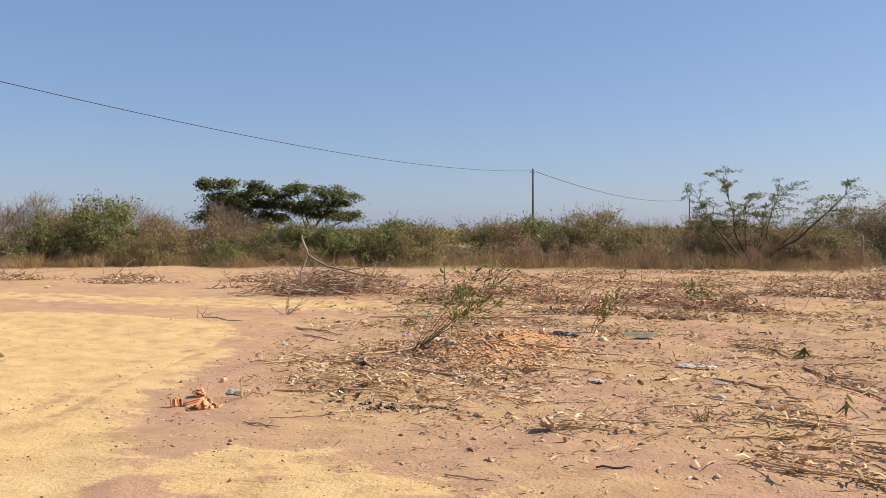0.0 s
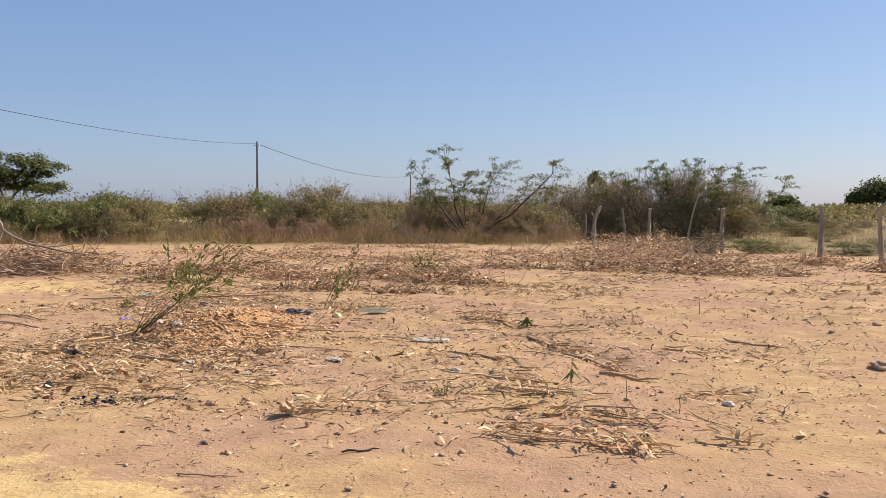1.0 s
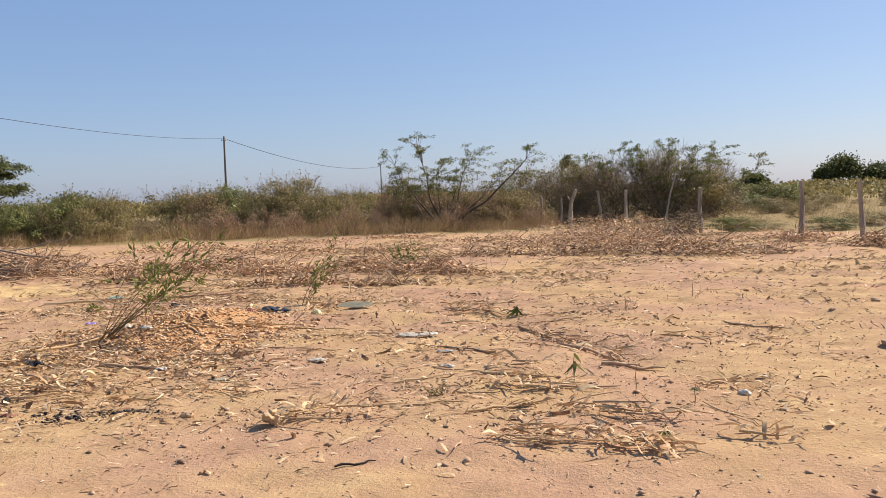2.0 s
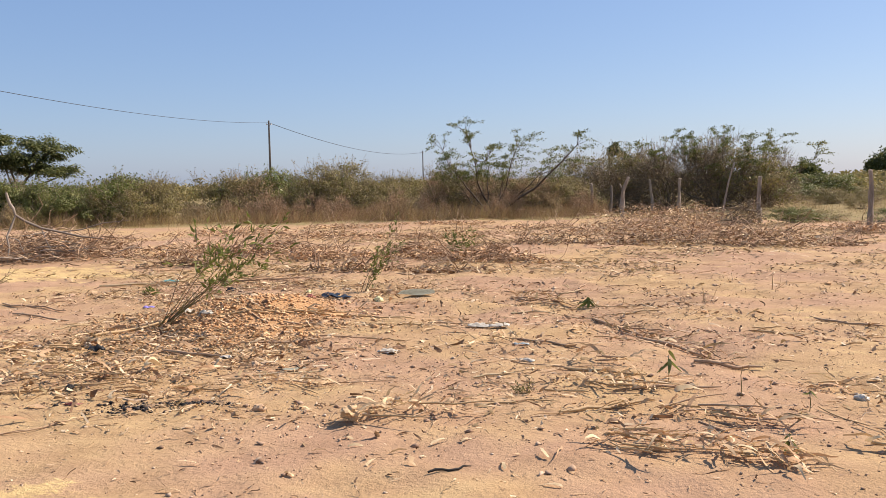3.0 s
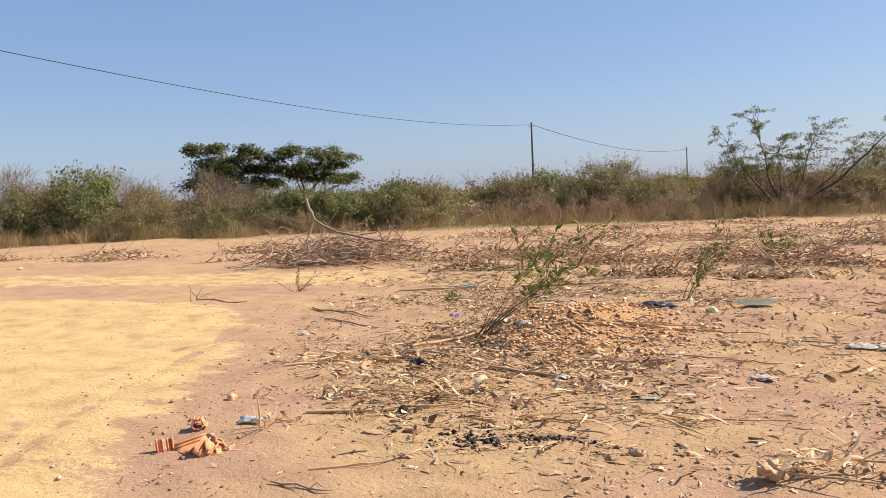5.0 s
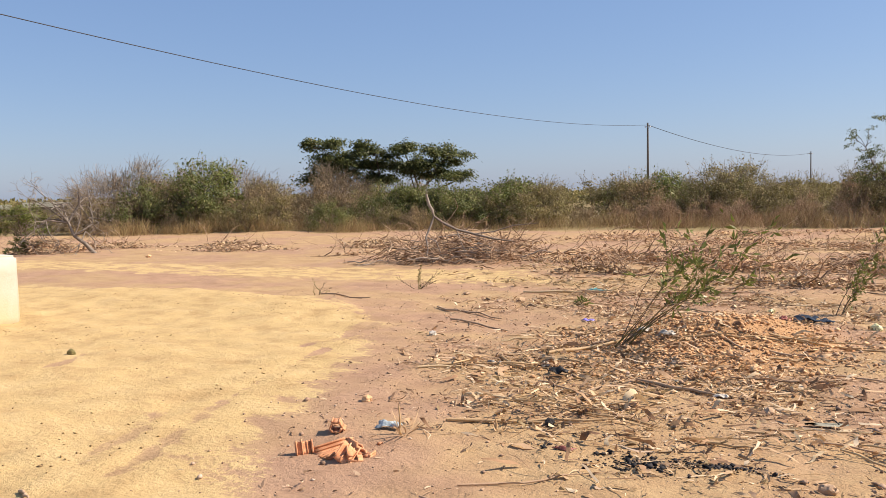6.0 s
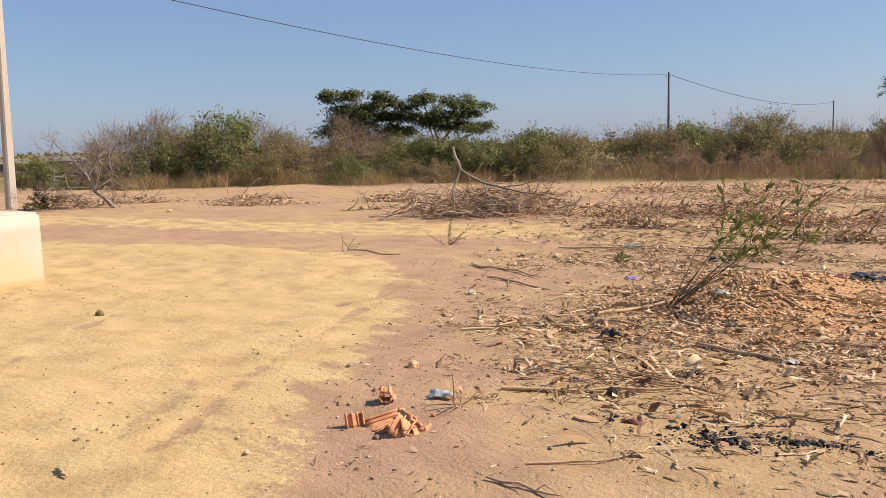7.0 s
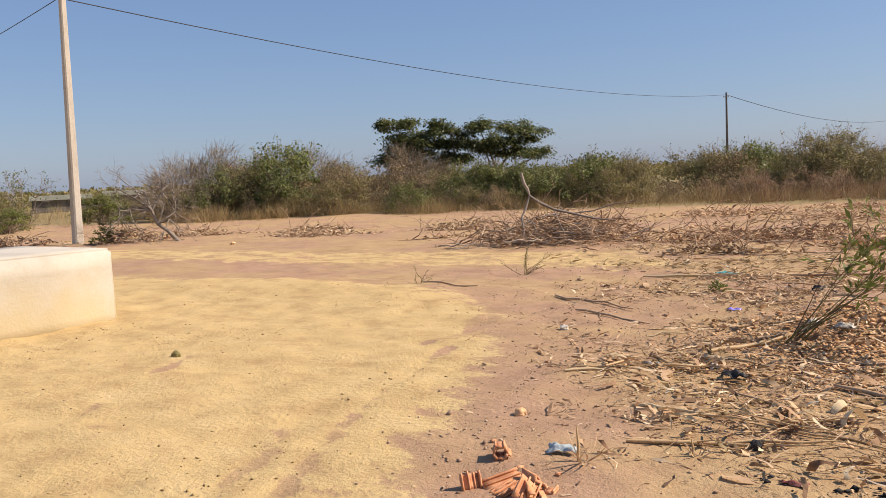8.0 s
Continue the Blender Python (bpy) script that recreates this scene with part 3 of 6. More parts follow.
def bush(kind, x, y, w, h, rz=None):
    """A shrub of one kind, w wide and h high."""
    label, meshes = BUSH_KINDS[kind]
    bush_count[0] += 1
    k = bush_count[0] % len(meshes)
    rz = (bush_count[0] * 137.5) % 360 if rz is None else rz
    base_w = 2.2 if kind == "fresh" else 2.6
    base_h = 1.8 if kind == "fresh" else 2.0
    ob = thing("shrub", x, y, label, "shrub", "shrubs along the thicket", rz=rz)
    ob.matrix_basis = ob.matrix_basis @ Matrix.Diagonal((w / base_w, w / base_w, h / base_h, 1))
    part("twig_mass", meshes[k][0], ob)
    part("foliage", meshes[k][1], ob)
    return ob


def thicket():
    """The belt of shrubs behind the cleared ground."""
    r = np.random.default_rng(5)
    front = [(-32.4, 23.2), (-29.4, 26.0), (-25, 29.0), (-20.8, 29.6), (-16, 32.0), (-13, 34.2), (-6, 34.8), (-2.5, 34.6), (1.6, 36.2)]
    seg = [math.dist(a, b) for a, b in zip(front[:-1], front[1:])]
    cum = np.concatenate([[0], np.cumsum(seg)])
    xs, ys = np.array([p[0] for p in front]), np.array([p[1] for p in front])
    hx = [-36, -31.5, -29, -26, -22, -19.5, -17, -15.5, -13, -10.5, -8, -6, -2, 2]
    hh = [2.9, 3.0, 2.6, 2.35, 2.1, 2.05, 2.25, 2.45, 2.25, 2.3, 2.0, 1.9, 1.8, 1.7]
    zones = [(-32.5, ["brown", "olive", "twig"]), (-29.5, ["fresh", "olive", "green"]), (-27.2, ["olive", "brown", "olive"]), (-24.2, ["twig", "brown", "olive"]),
             (-18.4, ["dark", "dark", "green"]), (-16.6, ["olive", "fresh", "brown"]), (-13, ["olive", "fresh", "brown"]), (-7.5, ["olive", "fresh", "olive"]), (9, ["brown", "redtwig", "olive"])]
    for row, (back, dense, sc) in enumerate(((0.7, 1.25, 0.72), (2.3, 1.35, 0.95), (4.6, 1.8, 1.06), (8.0, 3.4, 1.08))):
        n = int(cum[-1] / dense)
        for i in range(n):
            s = (i + r.uniform(0.1, 0.9)) / n * cum[-1]
            x, y = np.interp(s, cum, xs), np.interp(s, cum, ys)
            a = math.atan2(np.interp(min(s + 1, cum[-1]), cum, ys) - y, np.interp(min(s + 1, cum[-1]), cum, xs) - x + 1e-6)
            b = back + r.normal(0, 0.45)
            x, y = x - math.sin(a) * b, y + math.cos(a) * b
            kinds = next(k for lim, k in zones if x < lim)
            h = np.interp(x, hx, hh) * sc * r.uniform(0.8, 1.08)
            if row == 0 and x > -14.5:
                kinds, h = ["redtwig", "redtwig", "brown"], r.uniform(0.75, 1.25)
            elif row == 0 and not -18.4 < x < -16 and r.random() < 0.75:
                kinds, h = ["brown", "brown", "olive"], r.uniform(0.7, 1.15)
            bush(kinds[r.integers(0, 3)], x, y, h * r.uniform(1.0, 1.35), h)


def grass_field(name, seed, n, place, hgt, mat, label):
    """Standing dry grass: bent blades, in tufts."""
    r = np.random.default_rng(seed)
    x, y = place(r, n)
    P = np.stack([x, y, gz(x, y) - 0.01], 1)
    L = hgt(x, y) * r.uniform(0.5, 1.15, n)
    D = unit(np.stack([r.normal(0.2, 0.5, n), r.normal(0, 0.5, n), np.ones(n)], 1))
    V, F = ribbons(P, D, L, np.clip(L * 0.016, 0.006, 0.018), steps=2, curl=0.35, r=r)
    tagged(new(name, mesh_np(name, V, F, mat)), label, "grass", kind="stuff")


def belt(lo, hi, d0, d1, line):
    """Random places in a belt behind a line, in tufts."""
    lx, ly = [p[0] for p in line], [p[1] for p in line]

    def place(r, n):
        tx = r.uniform(lo, hi, max(4, n // 18))
        ty = np.interp(tx, lx, ly) + r.uniform(d0, d1, len(tx))
        k = r.integers(0, len(tx), n)
        return tx[k] + r.normal(0, 0.16, n), ty[k] + r.normal(0, 0.13, n)
    return place


LINE = [(-40, 17), (-33, 22), (-29.4, 25.6), (-25, 28.6), (-20.8, 28.8), (-16, 30.6), (-13, 33.0), (-6, 33.4), (-2.5, 33.6), (1.5, 35), (6, 36), (12, 33), (30, 30)]


def umbrella_tree(x, y, seed, lobes, label):
    """A thorn tree whose crown is layers of flat leaf pads; lobes: (across, height, half width, half thickness)."""
    r = np.random.default_rng(seed)
    ob = thing("umbrella_tree", x, y, label, "tree", "flat-topped trees", rz=36)
    top = max(l[1] for l in lobes)
    segs, pads = [], []
    for u, z, hw, th in lobes:
        depth = r.normal(0, 0.5)
        joint = np.array([u * 0.45 + r.normal(0, 0.1), depth * 0.5, max(0.45 * top, z * 0.68)])
        fork = np.array([r.normal(0, 0.1), 0, 0.36 * top])
        hub = np.array([u, depth, z - th])
        segs += [(fork, joint, 0.06, 0.045), (joint, hub, 0.045, 0.022)]
        for _ in range(int(6 + 7 * hw)):
            c = np.array([u + r.uniform(-1, 1) * hw * 0.86, depth + r.normal(0, 0.55), z + r.normal(0, 0.5) * th])
            m = (hub + c) / 2 + r.normal(0, 0.06, 3)
            segs += [(hub, m, 0.018, 0.012), (m, c, 0.012, 0.006)]
            pads.append((c, r.uniform(0.20, 0.42), r.uniform(0.06, 0.13)))
    part("branchwork", mesh_np("limbs", *seg_mesh(segs, 5), M_BARK), ob)
    tv = seg_mesh([((0, 0, -0.05), (0.06, 0.02, 0.22 * top), 0.15, 0.12), ((0.06, 0.02, 0.22 * top), (0, 0, 0.38 * top), 0.12, 0.08)], 8)
    part("trunk", mesh_np("trunk", *tv, M_BARK), ob)
    per = 150
    n = per * len(pads)
    k = np.repeat(np.arange(len(pads)), per)
    C = np.array([p[0] for p in pads])[k]
    wid, thk = np.array([p[1] for p in pads])[k][:, None], np.array([p[2] for p in pads])[k][:, None]
    g = r.normal(0, 1, (n, 3))
    c = C + np.concatenate([g[:, :2] * wid * 0.72, g[:, 2:] * thk - 0.3 * thk * (g[:, :1] ** 2 + g[:, 1:2] ** 2)], 1)
    face = unit(np.array([0, 0, 1.0]) + r.normal(0, 0.42, (n, 3)) + np.concatenate([g[:, :2] * 0.25, 0 * g[:, :1]], 1))
    d = unit(np.cross(face, r.normal(0, 1, (n, 3))) + np.array([0.25, 0, -0.15]))
    L = r.uniform(0.10, 0.20, n)
    part("crown", mesh_np("crown", *leaves(c, d, L, L * 0.5, r=r, face=face), M_LEAF_DARK), ob)


def feather_tree(x, y, seed, limbs, leaf_mat, bark, label, leaf_n=60, trunk_r=0.06):
    """A thin leaning tree: bare limbs with feathery drooping leaf sprays at their ends."""
    r = np.random.default_rng(seed)
    ob = thing("slender_tree", x, y, label, "tree")
    segs, tips = [], []
    for (ex, ey, ez), rad in limbs:
        p, prev = np.zeros(3), None
        e = np.array([ex, ey, ez * 0.83])
        n = 6
        for k in range(1, n + 1):
            t = k / n
            q = e * t + np.array([0, 0, 0.35 * math.sin(math.pi * t) * (-0.6)]) + r.normal(0, 0.05, 3) * (k < n)
            segs.append((p, q, rad * trunk_r * (1 - 0.8 * (k - 1) / n), rad * trunk_r * (1 - 0.8 * t)))
            if k >= 2:
                for _ in range(3 if k < 5 else 5):
                    dd = unit(q - p + r.normal(0, 0.5, 3) + np.array([0.15, 0, 0.2]))
                    grow(q, dd, r.uniform(0.25, 0.5), 0.012, 1, segs, tips, r, 0.6, (1, 3), 0.1, 0.7, 2)
            p = q
    part("branchwork", mesh_np("branches", *seg_mesh(segs, 4), bark), ob)
    T, Dd = np.array([t[0] for t in tips]), np.array([t[1] for t in tips])
    n = len(T) * leaf_n
    k = np.repeat(np.arange(len(T)), leaf_n)
    hi = T[k][:, 2] > 0.35 * max(l[0][2] for l in limbs)
    keep = hi & (r.random(n) < 0.75)
    k = k[keep]
    n = len(k)
    t = r.uniform(-0.2, 0.35, n)[:, None]
    c = T[k] + (Dd[k] * np.array([1, 1, 0.4]) + np.array([0.35, 0, 0])) * t + np.array([0.10, 0, -0.5]) * t * np.abs(t) + r.normal(0, 0.05, (n, 3)) * np.array([1.3, 1.3, 0.7])
    L = r.uniform(0.05, 0.11, n)
    d = unit(Dd[k] + r.normal(0, 0.7, (n, 3)) + np.array([0.3, 0, -0.4]))
    part("crown", mesh_np("crown", *leaves(c, d, L, L * 0.38, r=r), leaf_mat), ob)
    return ob


def round_tree(x, y, seed, w, h, label="dark green broad-leaved tree far behind the scrub"):
    r = np.random.default_rng(seed)
    ob = thing("broadleaf_tree", x, y, label, "tree", "far trees")
    segs = [((0, 0, -0.1), (0, 0, 0.35 * h), 0.18, 0.14)]
    n = 26
    v = unit(r.normal(0, 1, (n, 3)))
    v[:, 2] = np.abs(v[:, 2]) * 0.9 - 0.25
    C = np.array([0, 0, 0.5 * h]) + v * np.array([w / 2, w / 2, h * 0.5]) * r.uniform(0.6, 0.92, (n, 1))
    for c in C:
        segs.append(((0, 0, 0.33 * h), c, 0.08, 0.02))
    part("trunk", mesh_np("trunk", *seg_mesh(segs, 5), M_BARK), ob)
    k = r.integers(0, n, 5200)
    c = C[k] + r.normal(0, 1, (5200, 3)) * np.array([0.12 * w, 0.12 * w, 0.09 * h])
    L = r.uniform(0.28, 0.55, 5200)
    part("crown", mesh_np("crown", *leaves(c, r.normal(0, 1, (5200, 3)), L, L * 0.6, r=r), M_LEAF_DARK), ob)


def palm(x, y, h):
    """A young palm whose fronds the wind bends to one side."""
    r = np.random.default_rng(88)
    ob = thing("palm", x, y, "dark green palm with wind-bent fronds", "palm")
    part("trunk", mesh_np("trunk", *seg_mesh([((0, 0, -0.05), (0.03, 0, 0.5 * h), 0.13, 0.11), ((0.03, 0, 0.5 * h), (0.0, 0, 0.86 * h), 0.11, 0.08)], 8), M_BARK), ob)
    for i in range(13):
        a = i / 13 * 2 * math.pi
        d0 = np.array([math.cos(a) * 0.5 + 0.35, math.sin(a) * 0.5, 0.75])
        pts = [np.array([0, 0, 0.85 * h])]
        for k in range(7):
            d0 = unit(d0 + np.array([0.13, 0, -0.20]))
            pts.append(pts[-1] + d0 * 0.16)
        P, Q = np.array(pts[:-1]), np.array(pts[1:])
        rib = tubes(P, Q, 0.012, 0.008)
        m = 90
        k = r.integers(1, 7, m)
        c = P[k] + (Q[k] - P[k]) * r.random((m, 1))
        dd = unit((Q - P)[k] + r.normal(0, 0.5, (m, 3)) + np.array([0.1, 0, -0.5]))
        fr = join(rib, leaves(c, dd, 0.34, 0.05, r=r))
        part("frond", mesh_np("frond", *fr, M_LEAF_DARK), ob)


def far_scrub():
    """Distant scrub all round."""
    r = np.random.default_rng(15)
    n = 100000
    th = np.where(r.random(n) < 0.72, r.uniform(0.18 * np.pi, 0.88 * np.pi, n), r.uniform(0, 2 * np.pi, n))
    rad = 85 + 140 * r.random(n) ** 1.2
    lump = 0.5 + 0.5 * value_noise(th * 30, rad / 14, 31)
    z = np.abs(r.normal(0, 1, n)) * (0.5 + 1.0 * lump)
    z = np.minimum(z, 0.7 + 1.2 * lump)
    x, y = np.cos(th) * rad, np.sin(th) * rad
    keep = (np.hypot(x + 28, y - 80.8) > 2)
    c = np.stack([x, y, z], 1)[keep]
    L = r.uniform(0.2, 0.5, len(c)) * (0.5 + np.hypot(c[:, 0], c[:, 1]) / 150)
    V, F = leaves(c, r.normal(0, 1, (len(c), 3)), L, L * 0.6, r=r)
    tagged(new("far_scrub", mesh_np("far_scrub", V, F, M_LEAF_OLIVE)), "distant olive green scrub on the plain", "scrub", kind="stuff")


thicket()
far_scrub()
FLAT_TREE = "dark green flat-topped thorn tree with layered crown"
umbrella_tree(-28.9, 36.15, 71, [(-1.0, 4.1, 1.0, 0.26), (-0.15, 3.5, 1.25, 0.42), (-1.45, 2.45, 0.9, 0.26), (0.1, 2.75, 1.2, 0.4), (-0.9, 3.1, 0.8, 0.35), (-0.2, 2.2, 1.3, 0.3)], FLAT_TREE)
umbrella_tree(-27.4, 37.2, 73, [(-0.15, 3.72, 1.15, 0.34), (-0.4, 3.1, 1.2, 0.36), (0.95, 3.0, 0.8, 0.32), (0.2, 2.35, 0.9, 0.25)], FLAT_TREE)
umbrella_tree(-25.7, 38.4, 72, [(-0.75, 3.8, 0.5, 0.3), (1.35, 3.6, 1.35, 0.32), (0.75, 3.1, 1.3, 0.34), (1.95, 2.4, 0.8, 0.25), (-0.5, 2.8, 0.8, 0.28), (0.6, 2.5, 0.8, 0.2)], FLAT_TREE)
feather_tree(-2.7, 35.6, 81, [((-2.0, 0.2, 3.3), 0.9), ((-1.0, 0.3, 4.0), 0.9), ((1.1, -0.2, 3.35), 0.8), ((3.5, 0.1, 3.4), 1.3), ((2.4, 0.6, 2.6), 0.7), ((-0.2, -0.3, 2.7), 0.7), ((0.5, 0.5, 2.4), 0.7), ((-1.6, -0.3, 2.0), 0.6)],
             M_LEAF_GREEN, M_BARK, "wind-leaned slender thorn tree with feathery leaves", 60)
feather_tree(7.0, 39.6, 82, [((-3.4, 0.2, 3.0), 0.8), ((-1.8, 0.3, 3.3), 0.9), ((0.2, 0, 3.6), 1.0), ((2.2, 0.1, 3.3), 1.0), ((3.9, 0, 2.5), 0.7), ((1.2, -0.4, 3.0), 0.8), ((-0.8, 0.4, 3.2), 0.8)],
             M_LEAF_GREEN, M_BARK_PURPLE, "sparse thorn tree with feathery leaves above the thicket", 75)
feather_tree(-36.8, 19.8, 83, [((-0.8, 0, 2.1), 0.5), ((0.3, 0, 2.2), 0.5), ((1.2, 0.2, 1.9), 0.4), ((-1.6, 0.2, 1.8), 0.4)], M_LEAF_GREEN, M_BARK_PALE, "small sparse shrub with few leaves on the plain", 12)
palm(3.2, 60.4, 3.7)
for i, (x, y, w, h) in enumerate(((2.2, 40.6, 3.0, 2.1), (3.6, 41.4, 3.2, 2.6), (5.0, 40.2, 3.4, 2.75), (6.8, 40.8, 3.6, 2.9), (8.4, 40.0, 3.2, 2.7), (9.4, 41.4, 2.6, 2.3), (4.4, 42.4, 3.2, 2.6), (7.4, 42.0, 3.4, 2.9))):
    bush(("twig", "olive", "twig")[i % 3], x, y, w * 1.1, h * 1.1)
for x, y, w, h in ((1.2, 41.6, 2.8, 2.7), (2.6, 43.0, 3.0, 3.0), (3.6, 44.0, 3.0, 3.1), (0.2, 38.8, 2.2, 1.8), (-0.2, 40.6, 2.6, 2.3)):
    bush("olive", x, y, w, h)
for x, y, w, h in ((-4.6, 37.6, 2.2, 2.4), (-5.2, 38.6, 2.2, 2.3), (-3.4, 37.8, 2.4, 2.2), (-1.6, 37.6, 2.4, 1.9), (-0.4, 37.4, 2.2, 1.6), (-2.4, 36.9, 2.0, 1.7), (0.8, 37.9, 2.2, 1.5)):
    bush("olive", x, y + 0.5, w * 1.1, h * 0.95)
for x, y, w, h in ((12.6, 58, 5, 1.9), (14.4, 58.4, 4.4, 2.0), (16.4, 57.6, 4, 1.6), (13.4, 53, 3, 1.1), (11.6, 50, 2.6, 1.0)):
    bush("dark", x, y, w, h)
rs = np.random.default_rng(44)
for i in range(44):
    x, y = rs.uniform(10, 40), rs.uniform(36, 75)
    if x > 8 + (y - 36) * 0.05:
        h = rs.uniform(0.4, 1.0)
        bush(("olive", "olive", "brown")[i % 3], x, y, h * rs.uniform(1.6, 2.6), h)
for x, y, w, h in ((53.4, 161, 2.4, 3.6), (56.6, 160, 5.2, 5.4), (62.6, 158, 5.6, 4.0), (66.6, 157, 5.5, 4.4), (24.0, 92, 2.4, 2.0)):
    round_tree(x, y, int(x * 10), w * 1.15, h * 1.3)
grass_field("dry_grass_belt", 91, 20000, belt(-32, 1.5, -0.8, 2.4, LINE), lambda x, y: 0.2 + 0.7 * (0.5 + 0.5 * value_noise(x / 1.3, y / 1.1, 61)), M_DRYGRASS, "tall dry tan grass before the thicket")
grass_field("reddish_grass_belt", 92, 12000, belt(-13, 2, 0.0, 3.5, LINE), lambda x, y: 0.3 + 0.55 * (0.5 + 0.5 * value_noise(x / 1.1, y / 0.9, 62)), M_REDGRASS, "tall reddish-brown dry grass before the thicket")
grass_field("dry_grass_plain", 93, 24000, belt(3, 34, -1, 34, LINE), lambda x, y: 0.45 + 0 * x, M_DRYGRASS, "short dry grass on the open plain")
grass_field("pale_grass_plain", 94, 9000, belt(-62, -30, 1, 26, LINE), lambda x, y: 0.5 + 0.35 * value_noise(x / 1.5, y / 1.5, 63), M_DRYGRASS, "pale dry grass on the plain beyond the hedge")


# ---- poles and cable ----
def tapered_box(bm, z0, z1, a0, a1, x=0.0, y=0.0):
    """A square shaft with chamfered corners."""
    rings = []
    for z, a in ((z0, a0), (z1, a1)):
        c = a * 0.16
        rings.append([bm.verts.new((x + px, y + py, z)) for px, py in ((a / 2 - c, -a / 2), (a / 2, -a / 2 + c), (a / 2, a / 2 - c), (a / 2 - c, a / 2), (-a / 2 + c, a / 2), (-a / 2, a / 2 - c), (-a / 2, -a / 2 + c), (-a / 2 + c, -a / 2))])
    for i in range(8):
        bm.faces.new((rings[0][i], rings[0][(i + 1) % 8], rings[1][(i + 1) % 8], rings[1][i]))
    bm.faces.new(rings[1])
    bm.faces.new(rings[0][::-1])


def utility_pole(x, y, h, label, rz, base=0.26, top=0.15, mat=M_CONCRETE_POLE):
    ob = thing("utility_pole", x, y, label, "utility pole", "poles of the power line", rz=rz, z=0.0)
    bm = bmesh.new()
    tapered_box(bm, -0.3, h, base, top)
    part("shaft", bm_mesh("shaft", bm, mat), ob)
    bm = bmesh.new()
    tapered_box(bm, h - 0.42, h - 0.34, top + 0.05, top + 0.05)
    part("clamp_band", bm_mesh("clamp_band", bm, M_STEEL), ob)
    for s in (-1, 1):
        V, F = tubes([(s * top * 0.5, 0, h - 0.38)], [(s * (top * 0.5 + 0.16), 0, h - 0.36)], 0.018, 0.018, 6)
        part("bracket_arm", mesh_np("bracket_arm", V, F, M_STEEL), ob)
        V, F = tubes([(s * (top * 0.5 + 0.14), 0, h - 0.44), (s * (top * 0.5 + 0.14), 0, h - 0.36)], [(s * (top * 0.5 + 0.14), 0, h - 0.36), (s * (top * 0.5 + 0.14), 0, h - 0.28)], np.array([0.05, 0.06]), np.array([0.06, 0.03]), 8)
        part("insulator", mesh_np("insulator", V, F, M_CERAMIC), ob)
    return ob


def cable(a, b, sag, radius, label):
    cu = bpy.data.curves.new("power_cable", "CURVE")
    cu.dimensions = "3D"
    cu.bevel_depth, cu.bevel_resolution = radius, 1
    sp = cu.splines.new("POLY")
    n = 48
    sp.points.add(n)
    for k in range(n + 1):
        t = k / n
        p = Vector(a).lerp(Vector(b), t)
        sp.points[k].co = (p.x, p.y, p.z - 4 * sag * t * (1 - t), 1)
    cu.materials.append(M_CABLE)
    tagged(new("power_cable", cu), label, "cable", "cables of the power line")


POLE_A, POLE_B, POLE_C, POLE_D = (-28.08, 80.8), (-24.8, 15.1), (-27.6, 166.9), (-72.0, 22.0)
pole_b = utility_pole(*POLE_B, 7.4, "tall pale concrete power pole at the sand's edge", 0)
pole_b.matrix_basis = pose(*POLE_B, 0, -0.75, 0.45, 0)
# These two shafts carry the shade of their near faces as dark colour.
utility_pole(*POLE_A, 7.7, "slim weathered power pole beyond the thicket, coloured dark for its shaded face", 20, mat=M_SHADED_POLE_WOOD)
utility_pole(*POLE_C, 7.6, "distant weathered power pole, coloured dark for its shaded face", 20, mat=M_SHADED_POLE_WOOD)
utility_pole(*POLE_D, 7.4, "concrete power pole on the open plain", 60)
cable((POLE_B[0] + 0.05, POLE_B[1] + 0.09, 6.83), (*POLE_A, 7.5), 1.02, 0.015, "thin black cable sagging between two poles")
cable((*POLE_A, 7.5), (*POLE_C, 7.3), 1.35, 0.026, "thin black cable running off into the distance")
cable((POLE_B[0] + 0.05, POLE_B[1] + 0.09, 6.9), (*POLE_D, 7.1), 0.9, 0.011, "thin black side cable from the pale pole")


# ---- cistern ----
def cistern():
    ob = thing("cistern", -11.82, 5.35, "low cream plastered cistern dusted with yellow sand", "cistern", z=0.0)
    bm = bmesh.new()
    bmesh.ops.create_cube(bm, size=1)
    bmesh.ops.scale(bm, vec=(2.0, 3.9, 0.95), verts=bm.verts)
    bmesh.ops.translate(bm, vec=(0, 0, 0.355), verts=bm.verts)
    bmesh.ops.bevel(bm, geom=bm.edges[:], offset=0.035, segments=3, affect="EDGES")
    bmesh.ops.subdivide_edges(bm, edges=bm.edges[:], cuts=4, use_grid_fill=True)
    for v in bm.verts:
        n = noise.noise(v.co * 2.3)
        v.co += Vector((0.012 * n, 0.012 * noise.noise(v.co * 1.9 + Vector((5, 2, 1))), 0.008 * n))
    part("basin_wall", bm_mesh("basin_wall", bm, M_PLASTER, True), ob)
    bm = bmesh.new()
    bmesh.ops.create_cube(bm, size=1)
    bmesh.ops.scale(bm, vec=(0.6, 0.6, 0.05), verts=bm.verts)
    bmesh.ops.bevel(bm, geom=bm.edges[:], offset=0.012, segments=2, affect="EDGES")
    bmesh.ops.translate(bm, vec=(0.1, -1.35, 0.85), verts=bm.verts)
    part("hatch_cover", bm_mesh("hatch_cover", bm, M_PLASTER), ob, "small square concrete hatch cover")


cistern()


